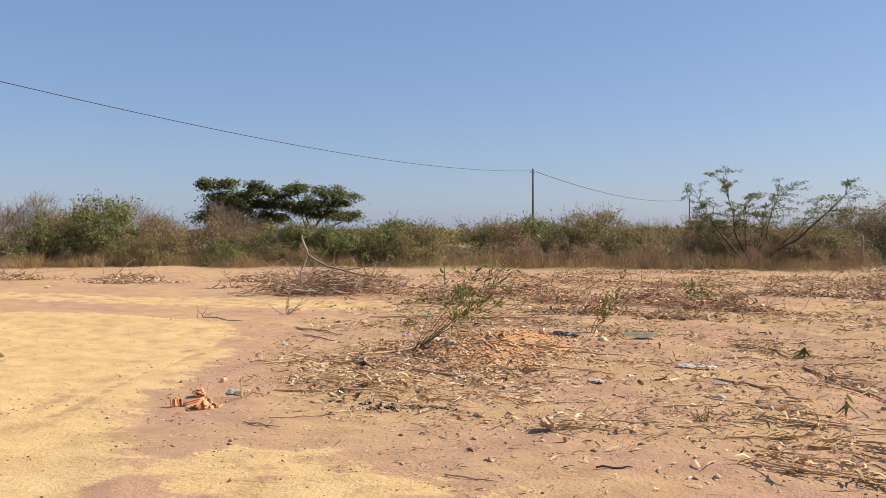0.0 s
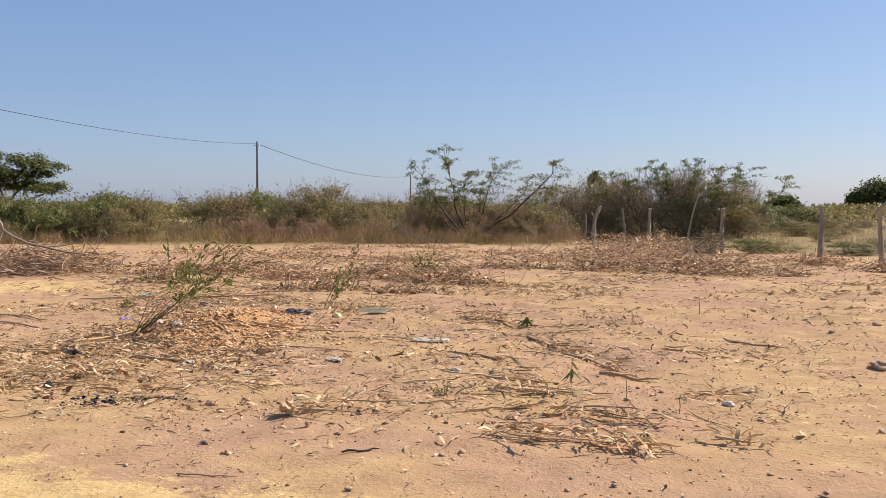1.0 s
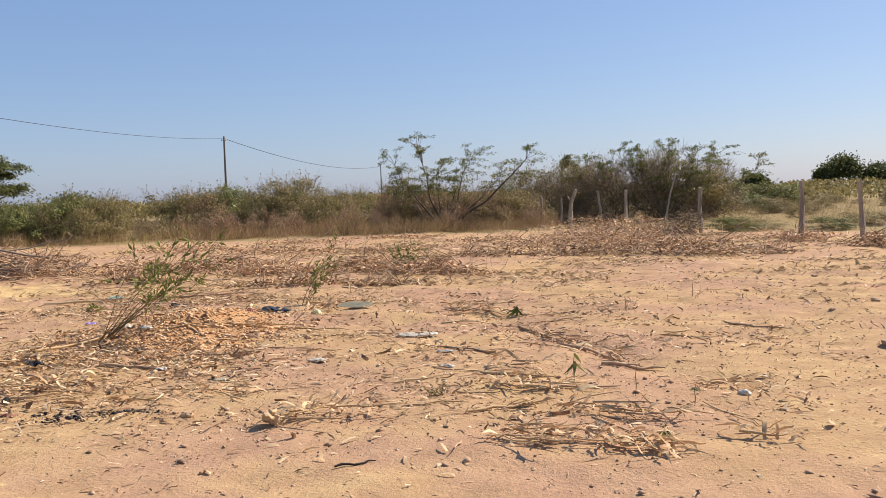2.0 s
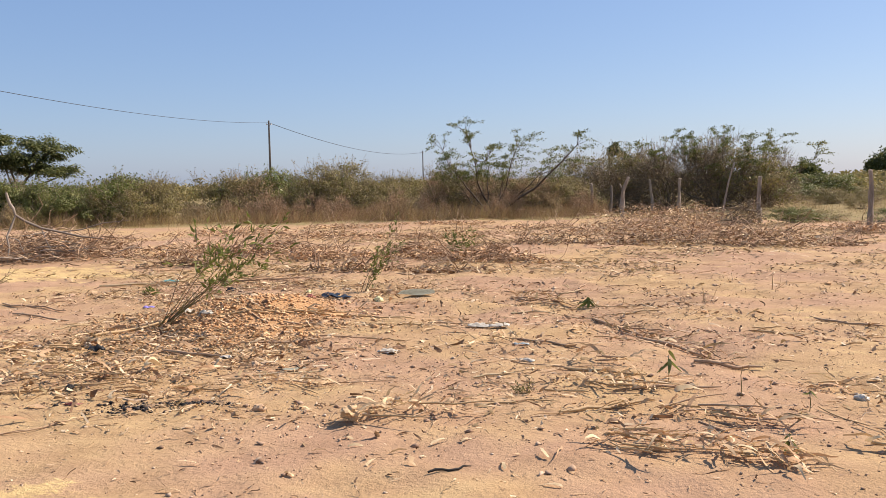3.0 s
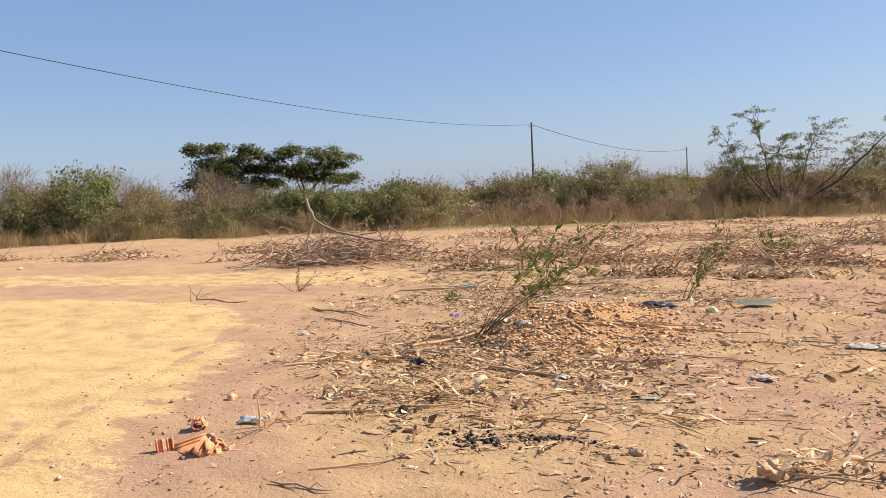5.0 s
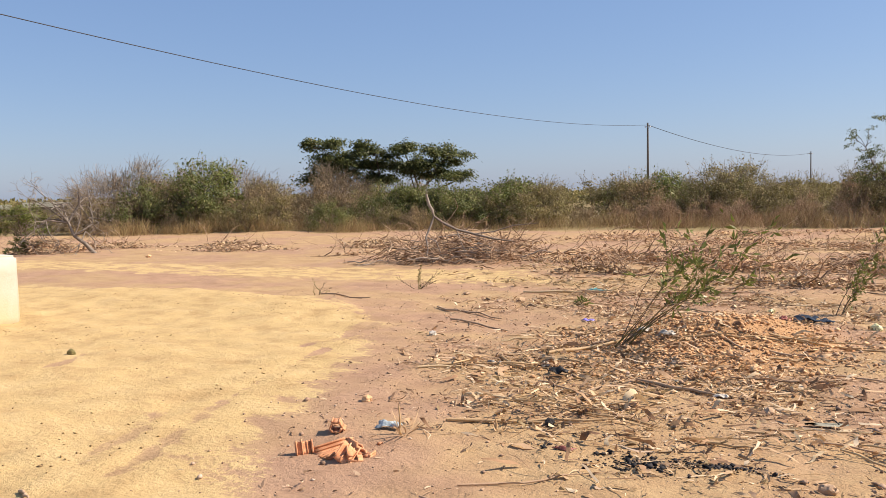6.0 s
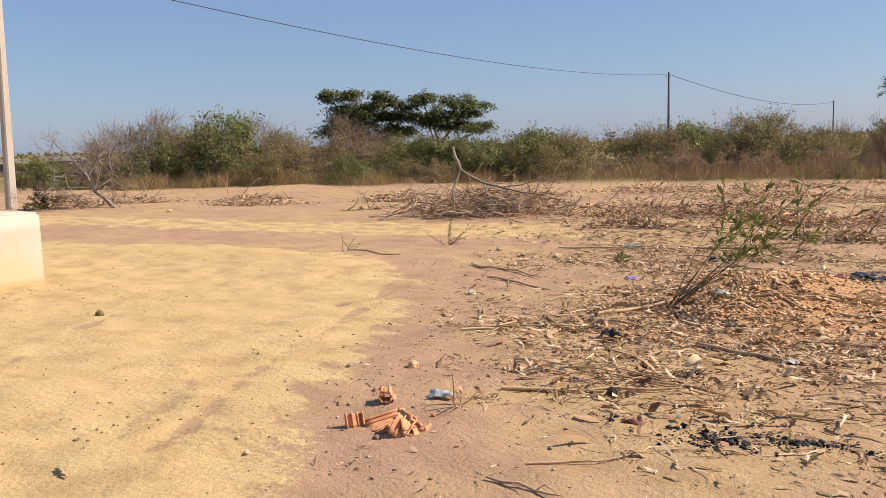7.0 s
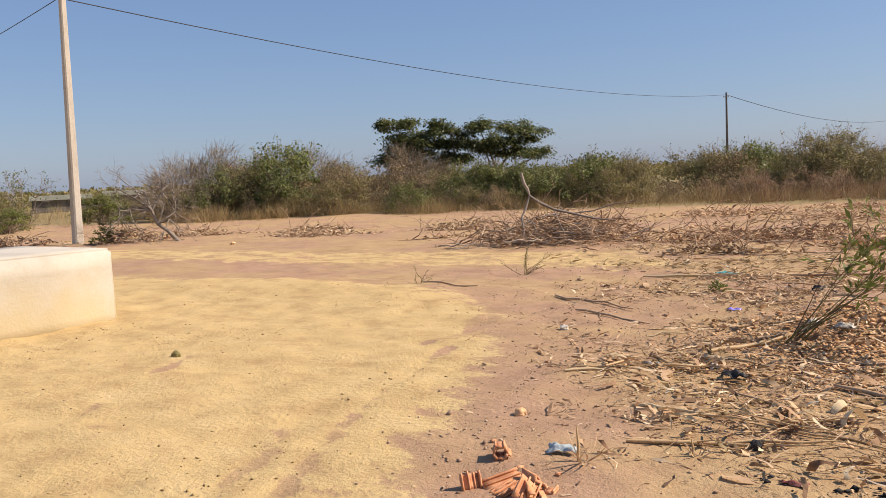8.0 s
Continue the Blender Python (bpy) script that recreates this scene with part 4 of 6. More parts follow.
# ---- far left: fence and low sheds on the plain ----
def low_shed(x, y, w, d, h, rz):
    ob = thing("low_shed", x, y, "low dark roofed shed far off on the plain", "shed", "far sheds", rz=rz)
    bm = bmesh.new()
    bmesh.ops.create_cube(bm, size=1)
    bmesh.ops.scale(bm, vec=(w, d, h), verts=bm.verts)
    bmesh.ops.translate(bm, vec=(0, 0, h / 2 - 0.1), verts=bm.verts)
    part("wall", bm_mesh("wall", bm, M_SHADED_POLE_WOOD), ob)
    bm = bmesh.new()
    v = [bm.verts.new(p) for p in ((-w / 2 - 0.2, -d / 2 - 0.25, h - 0.12), (w / 2 + 0.2, -d / 2 - 0.25, h - 0.12), (w / 2 + 0.2, d / 2 + 0.25, h + 0.25), (-w / 2 - 0.2, d / 2 + 0.25, h + 0.25))]
    f = bm.faces.new(v)
    bmesh.ops.solidify(bm, geom=[f], thickness=0.06)
    part("roof", bm_mesh("roof", bm, M_BOARD), ob)


low_shed(-66.5, 38.5, 4.2, 2.5, 1.05, 60)
low_shed(-64.0, 42.5, 3.0, 2.5, 1.2, 58)


# ---- fence posts ----
def fence_post(x, y, h, lean=(0.0, 0.0), bend=0.03, r=0.055, seed=1, fork=False):
    """A crooked split-wood post."""
    q = np.random.default_rng(seed)
    ob = thing("fence_post", x, y, "weathered grey crooked wooden fence post" if not fork else "weathered wooden fence post with bent forked top", "fence post", "posts of the old fence")
    n, sides = 9, 9
    rings = []
    for k in range(n + 1):
        t = k / n
        c = np.array([lean[0] * t + bend * math.sin(t * 4.2 + seed), lean[1] * t + bend * 0.6 * math.sin(t * 3.1 + 2 * seed), -0.12 + (h + 0.12) * t])
        if fork and t > 0.7:
            c[0] += (t - 0.7) * 0.55
        a = np.arange(sides) / sides * 2 * np.pi
        rr = r * (1.12 - 0.25 * t) * (1 + q.normal(0, 0.09, sides)) * (1.35 if k == 3 and seed % 2 else 1.0)
        rings.append(c + np.stack([np.cos(a) * rr, np.sin(a) * rr, q.normal(0, 0.012, sides)], 1))
    V = np.concatenate(rings + [rings[-1].mean(0, keepdims=True) + np.array([[0, 0, 0.015]])])
    F = [[k * sides + i, k * sides + (i + 1) % sides, (k + 1) * sides + (i + 1) % sides, (k + 1) * sides + i] for k in range(n) for i in range(sides)]
    me = bpy.data.meshes.new("post_shaft")
    me.from_pydata(V.tolist(), [], F + [[n * sides + i, n * sides + (i + 1) % sides, len(V) - 1] for i in range(sides)])
    me.materials.append(M_POST)
    part("shaft", me, ob)
    if fork:
        tv = seg_mesh([((0.0, 0, 0.72 * h), (-0.1, 0.02, 0.85 * h), 0.04, 0.025)], 6)
        part("fork_stub", mesh_np("fork_stub", *tv, M_POST), ob)


fence_post(2.45, 33.6, 1.5, (0.05, 0), 0.02, 0.075, 3, True)
fence_post(1.45, 36.2, 1.25, (-0.12, 0), 0.04, 0.06, 4)
fence_post(2.25, 38.2, 1.2, (0.0, 0), 0.03, 0.055, 5)
fence_post(4.0, 38.0, 1.45, (-0.12, 0), 0.02, 0.06, 6)
fence_post(4.65, 34.8, 1.45, (0.08, 0), 0.02, 0.065, 7)
fence_post(5.15, 28.7, 1.95, (0.52, 0), 0.05, 0.028, 8)
fence_post(6.5, 29.0, 1.5, (-0.02, 0), 0.03, 0.065, 9)
fence_post(7.92, 23.1, 1.58, (-0.05, 0), 0.03, 0.062, 11)
fence_post(9.13, 22.3, 1.52, (-0.05, 0), 0.02, 0.056, 13)


# ---- brush heaps ----
def brush_heap(x, y, lx, ly, h, sticks, leaf_n, seed, label, rz=0.0, wood=None, leafm=None, stick_r=0.009, spray=0.0):
    """A heap of cut brush: tangled bent sticks with side twigs, and dry leaves caught in it."""
    r = np.random.default_rng(seed)
    ob = thing("brush_heap", x, y, label, "brush heap", "heaps of cleared brush", rz=rz)
    segs = []
    for _ in range(sticks):
        u, v = r.normal(0, 0.3), r.normal(0, 0.3)
        top = h * max(0.08, math.exp(-3.0 * (u * u + v * v)) * 1.0)
        p = np.array([u * lx, v * ly, r.uniform(0, 1) * top])
        a = r.uniform(0, 2 * math.pi)
        d = np.array([math.cos(a), math.sin(a) * 0.6, r.normal(0.05, 0.35) + spray * r.random()])
        ln, rr = r.uniform(0.25, 0.9) * min(1.0, 0.45 + 0.4 * lx), stick_r * r.uniform(0.5, 1.5)
        for k in range(4):
            d = unit(d + r.normal(0, 0.3, 3) + np.array([0, 0, -0.08]))
            q = p + d * ln / 4
            q[2] = max(0.005, q[2])
            segs.append((p, q, rr * (1 - 0.18 * k), rr * (1 - 0.18 * (k + 1))))
            if r.random() < 0.5:
                e = q + unit(d + r.normal(0, 0.7, 3)) * r.uniform(0.08, 0.25)
                e[2] = max(0.004, e[2])
                segs.append((q, e, rr * 0.55, rr * 0.2))
            p = q
    part("branch_tangle", mesh_np("branch_tangle", *seg_mesh(segs, 4), wood or M_STICK), ob)
    if leaf_n:
        u, v = r.normal(0, 0.3, leaf_n), r.normal(0, 0.3, leaf_n)
        z = h * np.maximum(0.05, np.exp(-3.0 * (u * u + v * v))) * r.uniform(0, 0.95, leaf_n) + 0.01
        L = r.uniform(0.05, 0.15, leaf_n)
        V, F = leaves(np.stack([u * lx, v * ly, z], 1), r.normal(0, 1, (leaf_n, 3)) * np.array([1, 1, 0.45]), L, L * 0.4, 0.3, r)
        V[:, 2] = np.maximum(V[:, 2], 0.003)
        part("dry_leaf_mass", mesh_np("dry_leaf_mass", V, F, leafm or M_STRAW), ob)
    return ob


def chain(pts, r0, r1, sides=7):
    """A bent stick through points, one continuous skin."""
    P = np.array(pts, float)
    n = len(P)
    T = unit(np.gradient(P, axis=0))
    a, b = frame_of(T)
    rr = np.linspace(r0, r1, n)
    rr[0], rr[-1] = r0 * 0.7, r1 * 0.5
    ang = np.arange(sides) / sides * 2 * np.pi
    ring = P[:, None] + (a[:, None] * np.cos(ang)[None, :, None] + b[:, None] * np.sin(ang)[None, :, None]) * rr[:, None, None]
    V = ring.reshape(-1, 3)
    i = np.arange(sides)
    j = (i + 1) % sides
    F = [np.stack([k * sides + i, k * sides + j, (k + 1) * sides + j, (k + 1) * sides + i], 1) for k in range(n - 1)]
    return V, np.concatenate(F)


pile = brush_heap(-10.35, 16.9, 2.8, 1.4, 0.62, 560, 360, 301, "big heap of cut reddish thorn branches", 30, M_STICK, M_REDDRY, 0.011, 0.15)
rb = np.random.default_rng(303)
for _ in range(46):
    u, v = rb.normal(0, 0.28), rb.normal(0, 0.28)
    p = np.array([u * 2.8, v * 1.4, rb.uniform(0.1, 1.0) * 0.62 * math.exp(-3 * (u * u + v * v))])
    a, pts = rb.normal(0.1, 0.5) + math.pi * (rb.random() < 0.35), [p]
    for k in range(5):
        a += rb.normal(0, 0.22)
        p = p + np.array([math.cos(a), math.sin(a), rb.normal(0, 0.22)]) * rb.uniform(0.09, 0.2)
        p[2] = max(0.02, p[2])
        pts.append(p)
    part("pale_branch", mesh_np("pale_branch", *chain(pts, rb.uniform(0.010, 0.02), 0.006, 5), M_BARK_PALE), pile)
part("forked_branch", mesh_np("forked_branch", *join(
    chain([(-0.72, -0.45, 1.42), (-0.67, -0.45, 1.20), (-0.61, -0.45, 1.10), (-0.57, -0.45, 0.96)], 0.0341, 0.0342),
    chain([(-0.57, -0.45, 0.96), (-0.66, -0.50, 0.72), (-0.74, -0.55, 0.54), (-0.70, -0.65, 0.32), (-0.74, -0.75, 0.02)], 0.0261, 0.0127),
    chain([(-0.57, -0.45, 0.96), (-0.38, -0.45, 0.82), (-0.11, -0.43, 0.68), (0.23, -0.45, 0.59), (0.64, -0.50, 0.48), (1.06, -0.50, 0.42)], 0.0322, 0.0170),
    chain([(0.23, -0.45, 0.59), (0.64, -0.40, 0.62), (1.06, -0.35, 0.74), (1.59, -0.35, 0.78)], 0.0160, 0.0075),
    chain([(-0.74, -0.55, 0.54), (-0.53, -0.60, 0.46), (-0.45, -0.65, 0.24), (-0.37, -0.65, 0.02)], 0.0139, 0.0064),
    chain([(-0.11, -0.43, 0.68), (-0.02, -0.60, 0.42), (0.16, -0.75, 0.03)], 0.0160, 0.0084)), M_BARK_PALE), pile, "long pale forked branch sticking up")

RED_B, TAN_B = "low heap of dry reddish brush with withered leaves", "low heap of pale dry stalks and leaves"
for i, (x, y, lx, ly, h, n, ln, lab, rz) in enumerate((
        (-7.6, 17.6, 2.4, 1.0, 0.36, 150, 420, RED_B, 15), (-5.8, 18.0, 2.4, 1.0, 0.30, 130, 420, RED_B, 5), (-4.4, 16.9, 2.0, 0.9, 0.24, 90, 350, RED_B, 0), (-6.6, 15.4, 1.8, 0.5, 0.14, 60, 260, TAN_B, 10),
        (-2.4, 17.3, 2.4, 0.9, 0.36, 150, 480, RED_B, -4), (-1.0, 16.2, 1.7, 0.8, 0.36, 130, 420, RED_B, -10), (-3.2, 14.4, 1.8, 0.5, 0.16, 60, 300, TAN_B, 0), (-1.6, 14.2, 1.6, 0.5, 0.12, 50, 240, TAN_B, -5),
        (0.2, 20.0, 2.6, 0.8, 0.22, 100, 420, TAN_B, 0), (2.3, 20.2, 2.8, 0.9, 0.30, 130, 520, TAN_B, 0), (4.5, 19.4, 2.6, 0.9, 0.42, 170, 520, TAN_B, -8), (6.0, 19.6, 1.8, 0.6, 0.2, 70, 220, TAN_B, -5),
        (1.2, 23.4, 3.4, 1.4, 0.30, 120, 560, TAN_B, 0), (3.8, 23.2, 3.2, 1.4, 0.34, 130, 560, RED_B, 0), (2.4, 27.0, 3.6, 1.5, 0.32, 120, 560, TAN_B, 0), (4.4, 28.4, 3.0, 1.3, 0.62, 120, 900, TAN_B, 0), (3.2, 31.6, 3.6, 1.3, 0.5, 120, 700, TAN_B, 0),
        (-0.4, 27.6, 3.4, 0.8, 0.16, 60, 300, RED_B, 0), (-3.6, 29.6, 3.6, 0.8, 0.18, 70, 300, RED_B, 0), (-7.0, 28.8, 3.6, 0.8, 0.2, 80, 320, RED_B, 0), (-9.6, 25.0, 3.4, 1.0, 0.24, 90, 380, RED_B, 10), (-6.2, 23.2, 3.2, 0.9, 0.2, 80, 340, RED_B, 0), (-3.0, 22.4, 3.0, 0.8, 0.16, 60, 300, RED_B, 0),
        (-12.2, 22.0, 2.6, 0.8, 0.2, 70, 260, RED_B, 20), (-23.2, 17.9, 2.4, 0.8, 0.26, 80, 320, TAN_B, 35), (-23.0, 15.6, 1.7, 0.7, 0.42, 90, 360, RED_B, 40), (-18.6, 18.3, 2.5, 0.7, 0.28, 90, 320, TAN_B, 30), (-15.2, 20.4, 2.1, 0.7, 0.3, 90, 320, TAN_B, 28), (-20.6, 20.4, 2.4, 0.6, 0.16, 50, 200, TAN_B, 30), (-26.4, 14.2, 2.2, 0.8, 0.3, 70, 300, RED_B, 40), (-13.6, 17.6, 1.2, 0.4, 0.1, 30, 60, RED_B, 25),
        (7.75, 22.6, 1.1, 0.6, 0.26, 60, 120, RED_B, 0), (9.0, 20.9, 1.5, 0.8, 0.42, 110, 300, RED_B, 0), (8.2, 24.6, 2.6, 0.9, 0.22, 70, 260, RED_B, 0), (11.0, 22.0, 2.4, 0.9, 0.3, 80, 280, TAN_B, 0))):
    brush_heap(x, y, lx, ly, h, n, ln, 310 + i, lab, rz, None, M_REDDRY if lab is RED_B else M_STRAW, 0.009)
brush_heap(5.75, 27.6, 1.1, 0.9, 0.72, 120, 160, 360, "upturned root clump leaning on the fence post", 30, M_BARK_PURPLE, M_LEAF_BROWN, 0.013, 0.5)


# ---- single plants on the cleared ground ----
def dead_shrub(x, y):
    """A leafless pale shrub whose trunk leans over."""
    r = np.random.default_rng(402)
    ob = thing("dead_shrub", x, y, "leafless pale grey thorn shrub with leaning trunk", "shrub", rz=32)
    segs, tips = [], []
    lean = [(0, 0, -0.05), (-0.3, 0, 0.28), (-0.62, 0.05, 0.5), (-0.75, 0.05, 0.85)]
    for a, b, w in zip(lean[:-1], lean[1:], (0.075, 0.062, 0.05)):
        segs.append((np.array(a, float), np.array(b, float), w, w * 0.85))
    for d in ((-0.9, 0, 0.45), (-0.5, 0.3, 1), (0.2, 0, 1), (0.6, -0.2, 0.8), (1.0, 0.2, 0.6), (-0.2, -0.4, 1), (-1.0, 0.1, 0.8), (1.0, -0.2, 0.35), (0.4, 0.5, 0.9), (-1.0, -0.2, 0.25)):
        grow(lean[2 if d[0] > 0.5 else 3], d, 0.58, 0.03, 5, segs, tips, r, 0.75, (2, 3), 0.0, 0.74, 2)
    part("branchwork", mesh_np("branchwork", *seg_mesh(segs, 3), M_BARK_PALE), ob)


dead_shrub(-21.7, 16.25)


def stem_plant(name, x, y, seed, stems, lean, h, leaf_n, leaf_len, mat, label, spread=0.16, start=0.35):
    """A weed of many thin stems, blown over by the wind, with narrow leaves."""
    r = np.random.default_rng(seed)
    ob = thing(name, x, y, label, "plant")
    C, D = [], []
    for i in range(stems):
        d = unit(np.array([lean[0], lean[1], 1.0]) + r.normal(0, spread, 3))
        p = np.array([r.normal(0, 0.04), r.normal(0, 0.04), -0.02])
        L = h * r.uniform(0.6, 1.15)
        segs = []
        for k in range(6):
            d = unit(d + np.array([lean[0], lean[1], 0]) * 0.10 + r.normal(0, 0.12, 3))
            q = p + d * L / 6
            segs.append((p, q, 0.0055 * (1 - k / 7), 0.0055 * (1 - (k + 1) / 7)))
            if k / 6 >= start - 0.2 and k > 0:
                for _ in range(2):
                    e = q + unit(d + r.normal(0, 0.6, 3)) * L * 0.16
                    segs.append((q, e, 0.003, 0.0015))
                    m = leaf_n // 10
                    t = r.random((m, 1))
                    C.append(q + (e - q) * t * 1.15 + r.normal(0, 0.012, (m, 3)))
                    D.append(np.repeat((e - q)[None], m, 0) + r.normal(0, 0.10, (m, 3)))
            p = q
        part("stem", mesh_np("stem", *seg_mesh(segs, 4), M_LEAF_OLIVE if i % 3 else M_BARK), ob)
    C, D = np.concatenate(C), np.concatenate(D)
    L = leaf_len * r.uniform(0.6, 1.3, len(C))
    part("foliage", mesh_np("foliage", *leaves(C, D, L, L * 0.3, r=r), mat), ob)


stem_plant("weed_bush", -3.8, 8.62, 411, 12, (0.80, 0.18), 1.5, 50, 0.085, M_LEAF_FRESH, "tall thin green weed bush bent by the wind", 0.14, 0.55)
stem_plant("weed_stalk", -2.33, 11.75, 412, 4, (0.42, 0.05), 0.95, 60, 0.07, M_LEAF_FRESH, "thin green weed stalk leaning in the wind", 0.10)
stem_plant("dry_weed", -8.45, 12.35, 413, 9, (0.15, 0.0), 0.42, 12, 0.03, M_LEAF_BROWN, "small dry orange-brown weed", 0.45)
stem_plant("green_weed", -1.75, 16.9, 414, 7, (0.1, 0.0), 0.55, 60, 0.08, M_LEAF_FRESH, "small green weed in the brush heap", 0.35)
stem_plant("dry_weed", -9.3, 10.95, 415, 5, (-0.1, 0.0), 0.3, 8, 0.03, M_LEAF_BROWN, "small dry twiggy weed on the sand", 0.5)
stem_plant("green_weed", -5.2, 11.3, 416, 5, (0.1, 0.0), 0.13, 20, 0.06, M_LEAF_FRESH, "tiny green weed among the litter", 0.5)
stem_plant("dry_weed", 0.14, 6.13, 417, 8, (0.0, 0.0), 0.12, 20, 0.03, M_LEAF_OLIVE, "tiny dried olive weed on bare soil", 0.7)
stem_plant("green_weed", -23.4, 15.2, 420, 9, (0.1, 0.0), 0.45, 90, 0.10, M_LEAF_GREEN, "low green weed beside the power pole", 0.5)
for i, (x, y, w, h) in enumerate(((7.3, 28.0, 1.6, 0.5), (8.6, 30.0, 1.8, 0.5), (10.5, 29.0, 1.6, 0.4), (12.5, 31.0, 2.0, 0.5), (-34.5, 18.0, 1.8, 1.0), (-37.5, 19.5, 1.8, 1.2), (-36, 23, 2.4, 1.4), (-40, 26, 2.6, 1.2))):
    bush(("fresh", "olive")[i % 2], x, y, w, h)
rs = np.random.default_rng(45)
for i in range(16):
    t = rs.random()
    h = rs.uniform(0.7, 1.15)
    bush(("olive", "brown", "olive")[i % 3], -33.5 - 14 * t, 22.0 + 9 * t + rs.uniform(0, 6), h * rs.uniform(1.6, 2.2), h)


def seedling(x, y, h, leaf_n, seed, label, mat, leaf=0.10):
    r = np.random.default_rng(seed)
    ob = thing("seedling", x, y, label, "seedling", "seedlings on the soil")
    pts = [(0, 0, -0.01), (0.005, 0, h * 0.35), (0.0, 0.004, h * 0.7), (0.012, 0, h)]
    part("stem", mesh_np("stem", *chain(pts, 0.004, 0.002, 5), M_LEAF_OLIVE), ob)
    a = np.arange(leaf_n) * 2.4
    C = np.stack([0.006 + 0 * a, 0 * a, h * r.uniform(0.55, 1.0, leaf_n)], 1)
    for k in range(leaf_n):
        d = np.array([[math.cos(a[k]), math.sin(a[k]), -1.1]])
        V, F = ribbons(C[k:k + 1], d, np.array([leaf]), np.array([leaf * 0.28]), 4, 0.45, r)
        part("leaf", mesh_np("leaf", V, F, mat), ob)


seedling(1.16, 6.6, 0.24, 5, 421, "fresh green maize seedling with drooping leaves", M_LEAF_GREEN, 0.12)
seedling(0.66, 10.3, 0.13, 7, 424, "green weed with arching leaves in the furrow", M_LEAF_FRESH, 0.17)
seedling(1.62, 5.0, 0.11, 6, 425, "small green sprig among withered stalks", M_LEAF_GREEN, 0.10)
seedling(1.58, 6.12, 0.22, 1, 422, "bare withered seedling stem", M_STRAW, 0.05)
seedling(1.95, 5.85, 0.16, 2, 423, "small yellow-green seedling on bare soil", M_LEAF_FRESH, 0.06)


# ---- litter that nobody could count ----
ZONE = [(-7.2, 11.6), (-5.6, 13.4), (-2, 13.6), (1.8, 11.6), (3.8, 8.2), (3.2, 5.6), (0.6, 4.7), (-2.3, 5.2), (-3.9, 5.9), (-5.2, 7.5), (-6.2, 9.6)]


def scatter(r, n, box, keep):
    x, y = r.uniform(box[0], box[1], n * 4), r.uniform(box[2], box[3], n * 4)
    k = keep(x, y) > r.random(n * 4)
    return x[k][:n], y[k][:n]


def litter_density(x, y):
    d = np.clip(0.25 + poly_sd(x, y, ZONE) / 1.4, 0, 1)
    left = np.exp(-(((x + 3.7) / 1.5) ** 2 + ((y - 7.3) / 1.5) ** 2)) * (0.35 + 2.6 * np.maximum(0, value_noise(x / 0.55, y / 0.3, 54)))
    open_soil = np.clip(0.5 + (-1.4 - x) / 1.6, 0.45, 1)
    return d * open_soil * np.clip(0.10 + 0.55 * (value_noise(x / 0.9, y / 0.55, 51) + 0.3) + left, 0.03, 1)


def husk_density(x, y):
    return litter_density(x, y) * np.clip(0.25 + (0.5 - x) / 3, 0.25, 1)


def field_density(x, y):
    d = np.clip((y - 12) / 3, 0, 1) * np.clip((31 - y) / 3, 0, 1) * np.clip((x + 9.5) / 2, 0, 1)
    return d * np.clip(0.15 + 0.7 * value_noise(x / 1.6, y / 0.9, 52), 0.02, 1)


def scatter_straw(name, seed, n, box, keep, lo, hi, wid, mat, label):
    r = np.random.default_rng(seed)
    x, y = scatter(r, n, box, keep)
    n = len(x)
    a = np.where(r.random(n) < 0.5, r.normal(0.1, 0.5, n), r.uniform(0, np.pi, n)) + np.pi * (r.random(n) < 0.5)
    P = np.stack([x, y, gz(x, y) + 0.006 + np.abs(r.normal(0, 0.008, n))], 1)
    L = lo + (hi - lo) * r.random(n) ** 2.2
    D = np.stack([np.cos(a), np.sin(a), r.normal(0.0, 0.07, n)], 1)
    V, F = ribbons(P, D, L, wid * r.uniform(0.4, 1.7, n), 4, 0.6, r, lift=0.06, torn=0.5)
    ground_z = gz(V[:, 0], V[:, 1])
    V[:, 2] = ground_z + np.clip((V[:, 2] - ground_z) * 0.7, 0.003, 0.07)
    tagged(new(name, mesh_np(name, V, F, mat)), label, "litter", kind="stuff")


scatter_straw("straw_litter", 501, 6200, (-7.5, 4.2, 4.4, 13.8), litter_density, 0.03, 0.27, 0.013, M_STRAW, "scattered broken straw and dry maize leaves")
scatter_straw("dark_straw_litter", 502, 1900, (-7.5, 4.2, 4.4, 13.8), litter_density, 0.04, 0.34, 0.008, M_STICK, "scattered dark withered stalk pieces")
scatter_straw("field_straw_litter", 503, 9000, (-10, 9, 12, 32), field_density, 0.08, 0.5, 0.02, M_STRAW, "dry straw lying on the far cleared field")
scatter_straw("thin_straw_litter", 504, 450, (-7, 8, 3.0, 14), lambda x, y: 0.5 * (poly_sd(x, y, YELLOW) < -0.3) + 0.02, 0.02, 0.12, 0.006, M_STRAW, "stray short straws on bare soil")


def curled_leaf_litter(name, seed, n, box, keep, mat, label, size=0.05):
    r = np.random.default_rng(seed)
    x, y = scatter(r, n, box, keep)
    n = len(x)
    L = size * r.uniform(0.4, 1.9, n)
    C = np.stack([x, y, gz(x, y) + 0.008], 1)
    V, F = ribbons(C, np.stack([r.normal(0, 1, n), r.normal(0, 1, n), r.normal(0.1, 0.25, n)], 1), L, L * r.uniform(0.14, 0.4, n), 4, 1.0, r, lift=0.12, torn=0.9)
    ground_z = gz(V[:, 0], V[:, 1])
    V[:, 2] = ground_z + np.clip((V[:, 2] - ground_z) * 0.7, 0.003, 0.07)
    tagged(new(name, mesh_np(name, V, F, mat)), label, "litter", kind="stuff")


